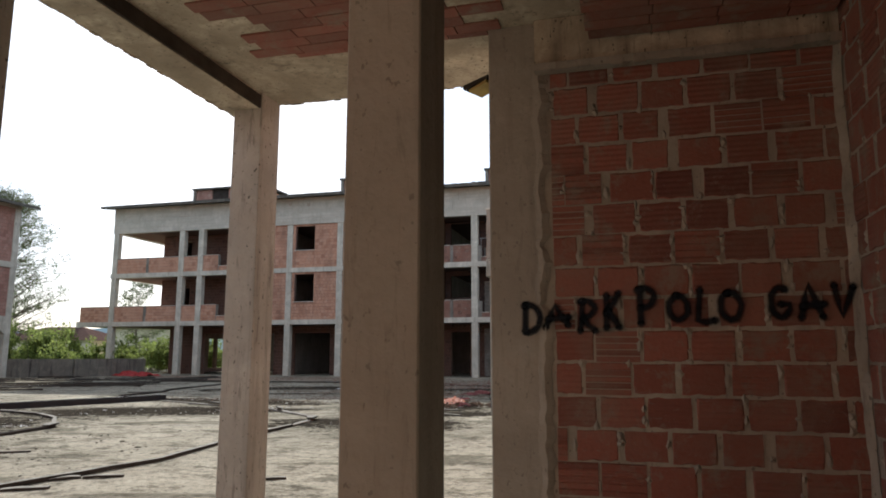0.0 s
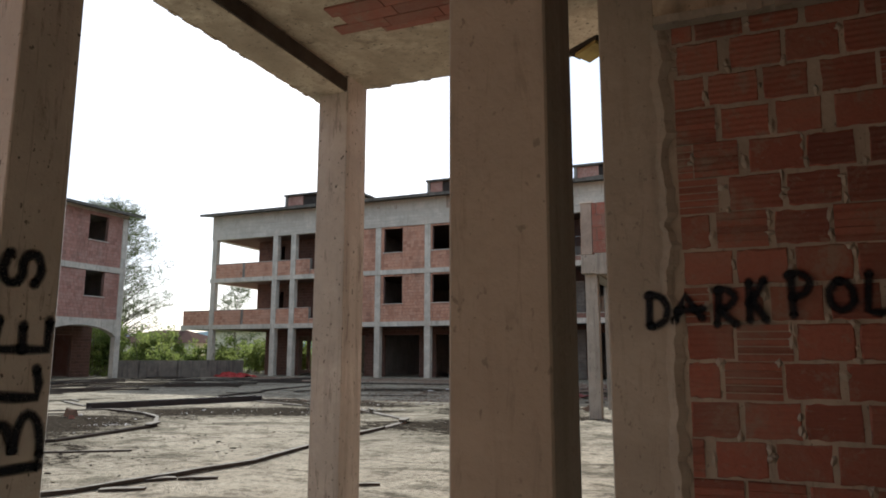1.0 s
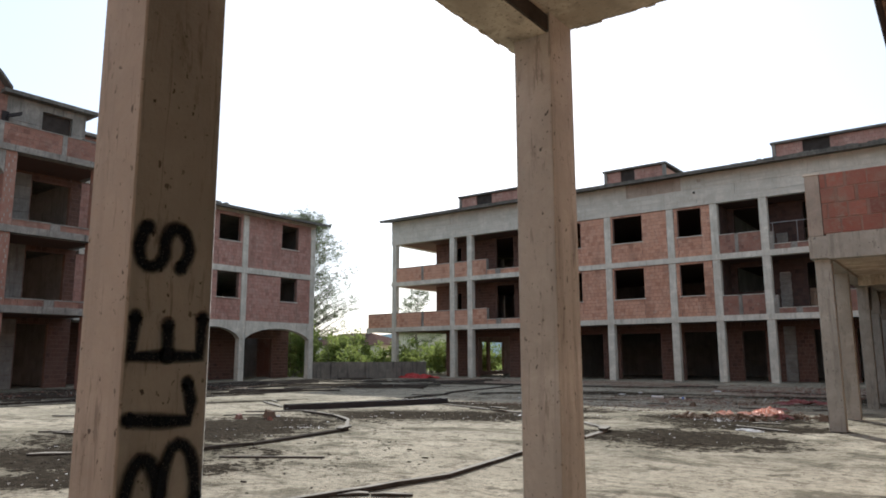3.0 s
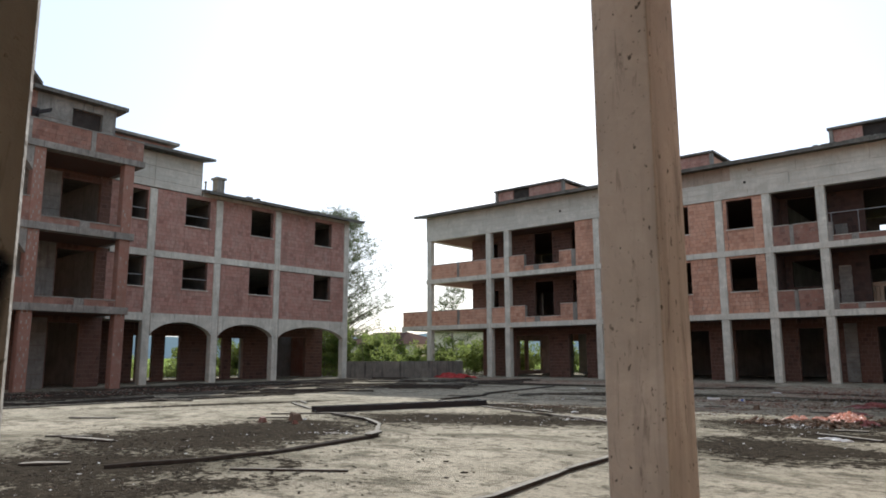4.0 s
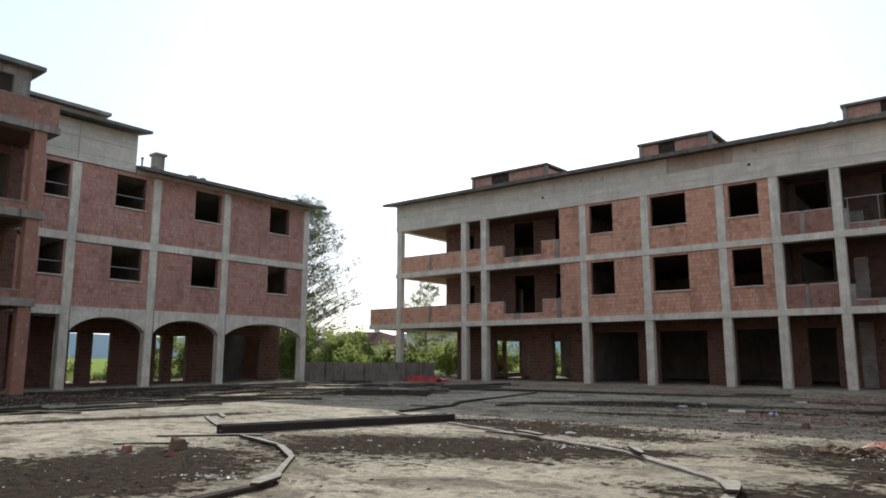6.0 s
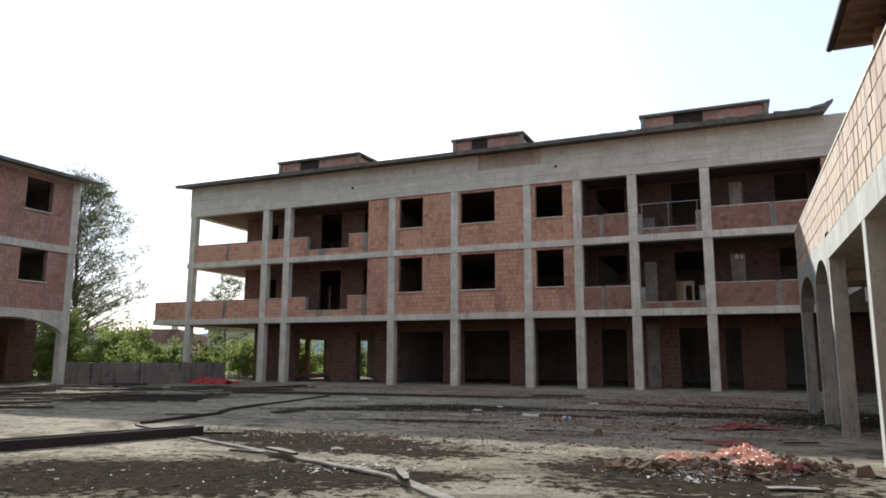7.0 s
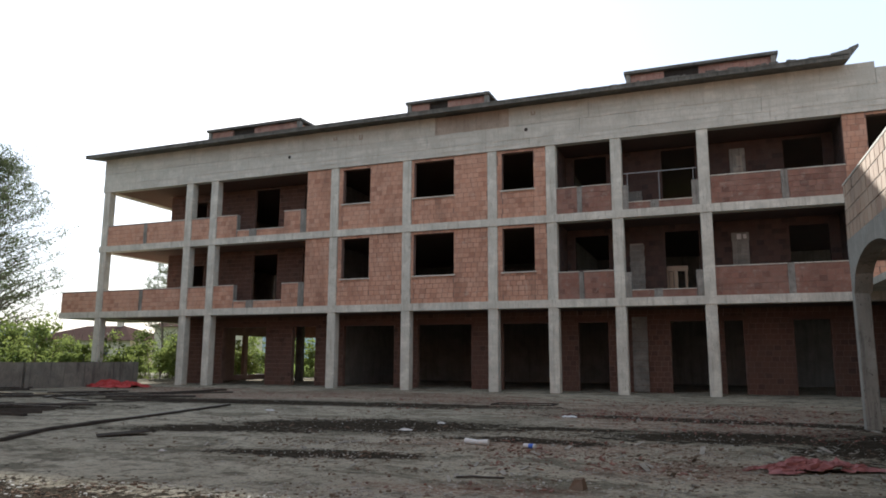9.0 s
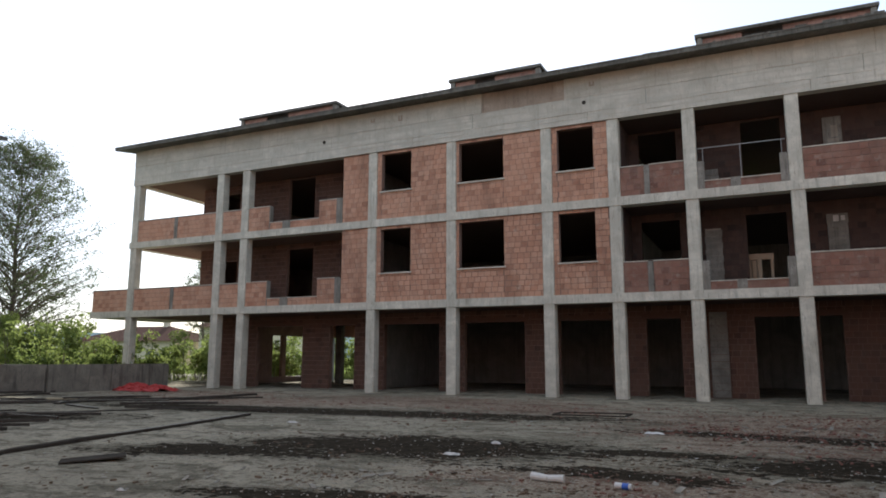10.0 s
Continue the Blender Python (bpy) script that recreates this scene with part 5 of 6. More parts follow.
# ---- timber, steel and litter on the ground ----
def board(a, b, w=0.17, h=0.035, lift=0.002, mat=None, tilt=0.0, edge=None, label="weathered grey formwork board lying on the yard"):
    """A worn plank with split ends: pale top, side shade painted as dark edges."""
    a, b = Vector((*a, 0)), Vector((*b, 0))
    d = (b - a).normalized()
    n = Vector((-d.y, d.x, 0)) * (w / 2)
    L = (b - a).length
    s = Shape()
    m = max(3, int(L / 0.35))
    rnd = random.Random(int(a.x * 31 + b.y * 17) & 255)
    prev = None
    bow = rnd.uniform(-0.25, 0.25) * min(1.0, L / 3)
    for i in range(m + 1):
        f = i / m
        c = a + d * (L * f) + n * (bow * math.sin(math.pi * f) + rnd.uniform(-0.08, 0.08)) + Vector((0, 0, lift + tilt * L * f + (rnd.uniform(0, 0.010) if 0 < i < m else 0)))
        k = rnd.uniform(0.80, 1.0) if 0 < i < m else rnd.uniform(0.4, 0.9)
        ring = [c - n * k, c + n * k, c + n * k * 0.94 + Vector((0, 0, h)), c - n * k * 0.94 + Vector((0, 0, h))]
        if prev:
            for q in range(4):
                r = (q + 1) % 4
                s.slot = 0 if q == 2 else 1
                s.face(prev[q], ring[q], ring[r], prev[r])
        else:
            s.slot = 1
            s.face(*ring)
        prev = ring
    s.slot = 1
    s.face(*reversed(prev))
    ob = part("board", s, [mat or TIMBER, edge or DARKWOOD])
    return tagged(ob, label, "board", "boards on the yard")


LINE_A = [(-10.6, 6.3), (-10.2, 7.45), (-10.05, 8.3), (-10.38, 10.7), (-11.7, 12.1), (-12.85, 12.82), (-14.4, 13.25)]
LINE_B = [(-13.2, 17.45), (-10.75, 16.4), (-8.42, 15.42), (-6.75, 13.95), (-6.42, 13.35), (-6.25, 12.1), (-6.1, 9.6), (-5.85, 7.75), (-6.25, 5.55), (-6.75, 4.6)]
for pts, w, h, edge in ((LINE_A, 0.09, 0.04, None), (LINE_B, 0.11, 0.024, TIMBER)):
    for i, (p, q) in enumerate(zip(pts, pts[1:])):
        board(p, q, w + 0.03 * (i % 3) if i < 5 else 0.10, h if i < 5 else 0.04, 0.002 + 0.004 * (i % 2), DARKWOOD if edge is None and i < 3 else TIMBER, edge=edge if i < 5 else None)
board((-10.3, 10.45), (-10.6, 11.0), 0.22, 0.03, 0.046)
board((-6.55, 13.65), (-6.35, 13.1), 0.22, 0.03, 0.048)
board((-11.0, 16.55), (-10.2, 16.1), 0.16, 0.03, 0.050, tilt=0.02)
board((-8.5, 15.7), (-8.0, 14.9), 0.12, 0.03, 0.050, tilt=0.03)
LINE_C = [(-18.01, 29.2), (-17.18, 24.76), (-16.75, 22.56), (-16.1, 21.4), (-15.85, 18.95)]
for i, (p, q) in enumerate(zip(LINE_C, LINE_C[1:])):
    board(p, q, 0.15, 0.05, 0.002, TIMBER if i == 0 else DARKWOOD, label="dark wet timber lying on the yard")
for p, q in (((-22.6, 8.0), (-22.5, 12.2)), ((-22.5, 12.3), (-22.1, 17.0)), ((-18.4, 15.2), (-16.1, 14.0)), ((-18.9, 15.9), (-17.9, 15.3)), ((-15.75, 18.7), (-14.6, 18.15)), ((-17.2, 20.9), (-16.1, 21.3)), ((-14.3, 13.6), (-14.9, 13.1)), ((-14.8, 13.2), (-15.6, 12.4)),
             ((-12.9, 18.4), (-13.9, 18.0)), ((-4.7, 15.6), (-3.7, 15.1)), ((-4.2, 20.86), (-3.7, 21.1)), ((-14.4, 7.3), (-13.2, 7.6)), ((-5.9, 20.6), (-5.4, 20.65))):
    board(p, q, 0.13, 0.025)
# short ends and splinters dropped beside the lines
for p, q, w in (((-5.85, 6.5), (-5.5, 6.72), 0.09), ((-6.1, 6.28), (-5.9, 6.52), 0.12), ((-6.1, 5.7), (-5.75, 5.95), 0.13), ((-3.9, 6.95), (-3.7, 7.08), 0.08), ((-11.7, 5.75), (-11.3, 6.2), 0.16), ((-14.8, 7.2), (-14.2, 7.7), 0.10),
                ((-9.3, 7.2), (-8.1, 8.0), 0.05), ((-4.6, 16.4), (-4.1, 16.55), 0.16), ((-11.6, 16.5), (-11.0, 16.45), 0.07), ((-8.5, 20.95), (-8.0, 21.1), 0.05), ((-15.1, 11.4), (-14.3, 12.2), 0.06), ((-18.3, 9.0), (-17.4, 9.6), 0.16)):
    board(p, q, w, 0.022, label="short broken end of a weathered formwork board")
rnd = random.Random(77)
for i in range(60):
    x, y = rnd.uniform(-33, -22), rnd.uniform(18.5, 33.0)
    a = rnd.gauss(0.9, 0.5)
    L = rnd.uniform(0.8, 4.2)
    board((x, y), (x + L * math.cos(a), y + L * math.sin(a)), rnd.uniform(0.08, 0.22), rnd.uniform(0.025, 0.07), 0.002 + 0.0008 * i, DARKWOOD if i % 3 else TIMBER, label="dark wet timber lying on the yard" if i % 3 else "weathered grey formwork board lying on the yard")
for i in range(26):
    x, y = rnd.uniform(-31, -22), rnd.uniform(7.0, 19.0)
    a, L = rnd.gauss(1.2, 0.5), rnd.uniform(0.8, 3.5)
    board((x, y), (x + L * math.cos(a), y + L * math.sin(a)), rnd.uniform(0.08, 0.2), rnd.uniform(0.02, 0.05), 0.002 + 0.0008 * i, DARKWOOD if i % 4 else TIMBER, label="dark wet timber lying on the yard" if i % 4 else "weathered grey formwork board lying on the yard")
beam = thing("steel_beam", "long dark steel channel lying on the yard", "beam")
a, b = Vector((-15.2, 13.35, 0)), Vector((-13.55, 18.0, 0))
d = (b - a).normalized()
n = Vector((-d.y, d.x, 0))
for name, off, w, lift, h in (("web", 0.0, 0.30, 0.03, 0.02), ("flange", -0.15, 0.03, 0.0, 0.15), ("flange", 0.15, 0.03, 0.0, 0.15)):
    p, q = a + n * off, b + n * off
    part(name, Shape().plank(p, q, w, h, lift), STEEL, beam)


def scrap(name, at, size, mat, label, category, seed, lift=0.0, grp=""):
    """A small crumpled piece."""
    rnd = random.Random(seed)
    s = Shape()
    n = 6
    L, W2, H = size
    g = [[(at[0] + L * (i / n - 0.5) + rnd.uniform(-0.06, 0.06) * L, at[1] + W2 * (j / n - 0.5) + rnd.uniform(-0.06, 0.06) * W2, lift + 0.004 + H * max(0.0, rnd.uniform(-0.2, 1.0)) * (0.25 if i in (0, n) or j in (0, n) else 1.0)) for j in range(n + 1)] for i in range(n + 1)]
    for i in range(n):
        for j in range(n):
            s.face(g[i][j], g[i + 1][j], g[i + 1][j + 1], g[i][j + 1])
    ob = part(name, s, mat)
    return tagged(ob, label, category, grp)


for i, (x, y, L) in enumerate(((-8.83, 29.3, 0.7), (-10.96, 26.8, 0.25), (-13.0, 21.4, 0.2), (-11.03, 25.27, 0.5), (-16.0, 28.2, 0.5), (-10.3, 17.3, 0.4), (-10.9, 26.7, 0.3), (-4.4, 15.0, 0.7), (-4.2, 14.85, 0.6), (-13.9, 12.0, 0.3), (-12.3, 14.2, 0.2))):
    scrap("plastic_scrap", (x, y), (L * 0.5, L * 0.22, 0.035), WHITE, "crumpled white plastic scrap on the ground", "litter", i, grp="white scraps")
for i, (t, m) in enumerate(((0.22, WHITE), (0.30, NET), (0.38, WHITE))):
    p = a + (b - a) * t
    scrap("plastic_scrap", (p.x, p.y), (0.26, 0.12, 0.05), m, "small plastic wrapper lying in the steel channel", "litter", 60 + i, 0.05)


def crumpled(name, cx, cy, lx, ly, h, mat, label, seed, turn=0.0, base=0.0, n=84):
    """A low heap of thin plastic: shallow bulges drawn up into many sharp creases."""
    s = Shape()
    rows = []
    ca, sa = math.cos(radians(turn)), math.sin(radians(turn))
    for i in range(n + 1):
        row = []
        for j in range(n + 1):
            u, v = 2 * i / n - 1, 2 * j / n - 1
            r = math.sqrt(u * u + v * v)
            k = noise.noise(Vector((u * 1.7 + seed, v * 1.7, 0)))
            wu, wv = u + 0.22 * noise.noise(Vector((u * 3, v * 3, seed + 2))), v + 0.22 * noise.noise(Vector((u * 3, v * 3, seed + 7)))
            bulge = 0.30 + 0.80 * noise.noise(Vector((wu * 2.4, wv * 2.4, seed)))
            ridge = [max(0.0, 1.0 - 2.2 * abs(noise.noise(Vector((wu * f, wv * f * g, seed + q))))) for f, g, q in ((3.2, 1.5, 1), (6.5, 0.6, 3), (12, 1.3, 4))]
            crease = 0.34 * ridge[0] + 0.30 * ridge[1] + 0.13 * ridge[2] + 0.5 * abs(noise.noise(Vector((wu * 9, wv * 9, seed + 6))))
            top = max(0.0, 1.0 - (r * (1.0 + 0.4 * k)) ** 2)
            x, y = lx * (u * (1 + 0.35 * k) + 0.10 * noise.noise(Vector((u * 7, v * 7, seed + 11)))), ly * (v * (1 + 0.35 * k) + 0.14 * noise.noise(Vector((u * 7, v * 7, seed + 15))))
            row.append((cx + x * ca - y * sa, cy + x * sa + y * ca, base + 0.010 + max(0.0, h * top * (bulge * 0.8 + crease * 0.62)) + 0.02 * crease))
        rows.append(row)
    for i in range(n):
        for j in range(n):
            u, v = 2 * (i + 0.5) / n - 1, 2 * (j + 0.5) / n - 1
            if math.sqrt(u * u + v * v) * (1 + 0.6 * noise.noise(Vector((u * 2.5, v * 2.5, seed + 5)))) < 0.88:
                s.face(rows[i][j], rows[i + 1][j], rows[i + 1][j + 1], rows[i][j + 1])
    return tagged(part(name, s, mat), label, "plastic sheet")


crumpled("plastic_sheet", -4.80, 18.75, 0.44, 0.34, 0.18, TARP, "crumpled orange plastic sheet on a rubble heap", 3)
crumpled("plastic_sheet", -5.62, 18.15, 0.27, 0.18, 0.10, TARP, "torn strip of orange plastic sheet among rubble", 9, 20)
crumpled("plastic_sheet", -5.15, 18.45, 0.40, 0.12, 0.07, TARP, "narrow twisted strip of orange plastic sheet", 41, 25)
crumpled("plastic_sheet", -4.62, 18.0, 0.46, 0.28, 0.13, TARP, "wide crumpled orange plastic sheet at the rubble heap", 17, 20)
crumpled("plastic_sheet", -4.32, 17.75, 0.25, 0.2, 0.14, NET_FADED, "faded pink plastic sheet at the rubble heap", 14)
crumpled("plastic_sheet", -4.98, 20.2, 0.40, 0.16, 0.08, NET_FADED, "faded pink plastic sheet beside an orange one", 33)
for i, (x, y, r) in enumerate(((-13.84, 11.75, 0.17), (-14.1, 11.1, 0.10), (-7.14, 20.81, 0.10), (-13.3, 11.3, 0.07))):
    chip = random.Random(90 + i)
    low = [(x + r * math.cos(a) * chip.uniform(0.8, 1.2), y + r * math.sin(a) * chip.uniform(0.8, 1.2), 0) for a in (0.6, 2.2, 3.7, 5.3)]
    high = [(x + (px - x) * chip.uniform(0.4, 0.8), y + (py - y) * chip.uniform(0.4, 0.8), r * chip.uniform(0.7, 1.2)) for px, py, _ in low]
    tagged(part("rubble_lump", Shape().hexa(low + high), RUBBLE if i % 2 else EAVES), "broken lump of brick and mortar on the yard", "rubble", "loose lumps")
chunk = part("concrete_lump", Shape().hexa([(-3.62, 17.75, 0), (-3.42, 17.72, 0), (-3.40, 17.95, 0), (-3.60, 17.98, 0), (-3.60, 17.78, 0.09), (-3.47, 17.75, 0.13), (-3.45, 17.91, 0.12), (-3.58, 17.95, 0.07)]), EAVES)
tagged(chunk, "broken brown lump of earth and concrete on the yard", "rubble")
crumpled("plastic_net", -4.8, 22.95, 0.85, 0.30, 0.15, NET_FADED, "faded red plastic net lying on dark ground", 21, 28)
crumpled("plastic_net", -29.6, 36.6, 1.9, 0.8, 0.34, NET, "bright red plastic net heaped beside the yard wall", 27)


def litter(name, spots, mat, label, seed, lo, hi, flat=0.5, tilt=0.12):
    """Countless chips strewn over elliptical spots."""
    rnd = random.Random(seed)
    s = Shape()
    for cx, cy, lx, ly, turn, n in spots:
        c, q = math.cos(radians(turn)), math.sin(radians(turn))
        for _ in range(n):
            for again in range(6):
                r, a = math.sqrt(rnd.random()) * rnd.uniform(0.7, 1.15), rnd.uniform(0, 2 * math.pi)
                u, v = lx * r * math.cos(a), ly * r * math.sin(a)
                x, y = cx + u * c - v * q, cy + u * q + v * c
                if noise.noise(Vector((x * 0.9, y * 1.1, seed))) + 0.7 * noise.noise(Vector((x * 3.1, y * 3.1, seed))) > rnd.uniform(-0.2, 0.6):
                    break
            w = lo * (hi / lo) ** (rnd.random() ** 2.2)
            L = w * rnd.uniform(1.0, 3.0)
            t = rnd.uniform(0, math.pi)
            h = w * flat * rnd.uniform(0.3, 1.0)
            e = Vector((math.cos(t), math.sin(t), rnd.uniform(-tilt, tilt)))
            p = Vector((x, y, abs(e.z) * L * 0.45 if tilt > 0.2 else 0.0))
            s.plank(p - e * (L / 2) + Vector((0, 0, 0.0)), p + e * (L / 2), w, h, 0.001, rnd.uniform(-0.1, 0.1))
    return tagged(part(name, s, mat), label, "litter", "", "stuff")


near = [p for p in PATCHES if p[1] < 20]
litter("pale_chips", [(*p[:5], int((11 if p[1] < 20 else 4) * p[2] * p[3])) for p in PATCHES] + [(-8.8, 16.0, 1.3, 0.4, 25, 110), (-5.6, 17.0, 0.9, 0.5, 10, 90), (-11.4, 10.6, 0.7, 0.2, 30, 60)], WHITE, "pale plaster and plastic chips strewn over wet dirt", 1, 0.007, 0.026)
litter("wood_chips", [(*p[:5], int(170 * p[2] * p[3])) for p in near], DARKWOOD, "dark splinters and leaves strewn over wet dirt", 2, 0.006, 0.02)
litter("strewn_bits", [(p[0], p[1], p[2] * 1.7, p[3] * 1.9, p[4], int(60 * p[2] * p[3])) for p in near] + [(-10.0, 7.5, 4.5, 3.5, 30, 900)], DARKWOOD, "dark splinters scattered round the wet patches", 22, 0.004, 0.030, 0.5)
litter("brown_leaves", [(p[0], p[1], p[2] * 1.15, p[3] * 1.25, p[4], int(50 * p[2] * p[3])) for p in near], EAVES, "brown dry leaves and bark strewn over wet dirt", 12, 0.006, 0.02, 0.3)
litter("brick_chips", [(p[0], p[1], p[2], p[3], p[4], int((80 if p[1] < 30 else 45) * p[2] * p[3])) for p in DUST] + [(-7.5, 32.5, 8.0, 4.5, 0, 1800)], RUBBLE, "broken red brick chips strewn over the yard", 3, 0.006, 0.04, 0.7)
litter("mortar_crumbs", [(p[0], p[1], p[2], p[3], p[4], int((50 if p[1] < 30 else 14) * p[2] * p[3])) for p in DUST] + [(-7.5, 20.2, 3.6, 0.9, 8, 900)], MORTAR, "pale mortar crumbs among broken bricks", 6, 0.007, 0.030, 0.7)
litter("gravel", [(-8.0, 9.0, 8.0, 6.0, 20, 2600), (-12.0, 20.0, 9.0, 7.0, 0, 2600), (-6.5, 6.0, 3.5, 3.0, 0, 900)], TIMBER, "loose pale grit on the yard", 4, 0.003, 0.009)
litter("dark_grit", [(-8.0, 9.0, 8.0, 6.0, 20, 1200), (-12.0, 20.0, 9.0, 7.0, 0, 1200), (-7.0, 25.0, 5.0, 4.0, 0, 1600), (-9.0, 30.0, 9.0, 6.0, 0, 1500)], DARKWOOD, "dark grit and twigs on the yard", 14, 0.003, 0.011)
litter("crumbs", [(-8.0, 23.2, 5.0, 3.2, 5, 3200), (-9.0, 30.0, 9.0, 6.0, 0, 2200), (-14.0, 24.0, 4.0, 4.0, 0, 500), (-9.5, 18.9, 4.5, 1.0, 4, 1500)], EAVES, "dark crumbs of earth and rubble on the yard", 24, 0.005, 0.028, 0.8)
litter("crumbs", [(-8.0, 23.2, 5.0, 3.2, 5, 2400), (-9.0, 30.0, 9.0, 6.0, 0, 1500), (-14.0, 24.0, 4.0, 4.0, 0, 400), (-9.5, 18.9, 4.5, 1.0, 4, 1800)], CRUMB, "grey crumbs of mortar and rubble on the yard", 25, 0.004, 0.020, 0.8)
litter("rubble", [(-5.35, 17.6, 1.1, 0.8, 15, 420), (-4.6, 18.6, 0.9, 0.8, 0, 160)], TIMBER, "splintered pale wood under the plastic sheet", 5, 0.012, 0.05, 0.4, 0.5)
litter("rubble", [(-5.35, 17.5, 1.2, 0.9, 15, 900), (-4.6, 18.4, 1.0, 1.0, 0, 400)], EAVES, "brown broken wood and earth under the plastic sheet", 15, 0.012, 0.07, 0.7, 0.5)
litter("pale_scraps", [(-5.45, 17.3, 1.1, 0.8, 15, 150), (-4.6, 18.2, 0.9, 0.8, 0, 60)], WHITE, "torn pale plastic and plaster among the rubble", 16, 0.012, 0.05, 0.4, 0.5)
litter("rubble", [(-5.2, 23.6, 2.6, 2.4, 0, 150), (-9.5, 22.6, 4.0, 2.0, 0, 110), (-6.0, 30.5, 3.4, 3.0, 0, 160)], TIMBER, "splinters of grey wood strewn over the yard", 51, 0.02, 0.08, 0.25, 0.5)
litter("rubble", [(-7.4, 22.6, 1.6, 1.1, 10, 260), (-6.2, 30.4, 3.4, 2.2, 0, 420), (-5.0, 26.8, 2.4, 1.2, 0, 140)], RUBBLE, "small broken pieces of red brick on the yard", 52, 0.012, 0.036, 0.5, 0.5)
s = Shape().tube((-9.4, 23.85, 0.045), (-9.2, 23.80, 0.04), 0.045, 0.035, 10).tube((-9.2, 23.80, 0.04), (-9.02, 23.80, 0.045), 0.035, 0.045, 10)
tagged(part("paper_roll", s, WHITE), "crumpled white paper roll lying on the yard", "litter")
can = part("drink_can", Shape().tube((-8.45, 23.72, 0.035), (-8.27, 23.68, 0.035), 0.033, 0.033, 12), WHITE)
tagged(can, "white and blue drink can lying on the yard", "can")
part("label_band", Shape().tube((-8.37, 23.702, 0.035), (-8.30, 23.687, 0.035), 0.0345, 0.0345, 12), BLUE, can, "blue printed band")
sheet = part("dark_panel", Shape().plank((-15.3, 22.4, 0.01), (-14.8, 23.0, 0.05), 0.4, 0.015), DARKWOOD)
tagged(sheet, "dark bent panel lying on the yard", "panel")
grate = thing("metal_frame", "rusty rectangular frame lying in front of a doorway", "frame")
for a, b in (((-11.6, 32.4), (-9.95, 32.6)), ((-11.6, 33.2), (-9.95, 33.4)), ((-11.6, 32.4), (-11.6, 33.2)), ((-9.95, 32.6), (-9.95, 33.4))):
    part("bar", Shape().plank((*a, 0), (*b, 0), 0.06, 0.03, 0.003), DARKWOOD, grate)


# ---- plants ----
def leaves(s, centre, radii, n, size, rnd, hollow=0.35):
    for _ in range(n):
        while True:
            p = Vector((rnd.uniform(-1, 1), rnd.uniform(-1, 1), rnd.uniform(-1, 1)))
            if hollow < p.length < 1:
                break
        c = Vector(centre) + Vector((p.x * radii[0], p.y * radii[1], p.z * radii[2]))
        q = Euler((rnd.uniform(-1.2, 1.2), rnd.uniform(-1.2, 1.2), rnd.uniform(0, 6.3))).to_matrix()
        L = size * rnd.uniform(0.6, 1.3)
        s.face(*[c + q @ Vector(v) for v in ((-L * 0.5, 0, 0), (0, -L * 0.3, 0.06 * L), (L * 0.5, 0, 0), (0, L * 0.3, 0.06 * L))])


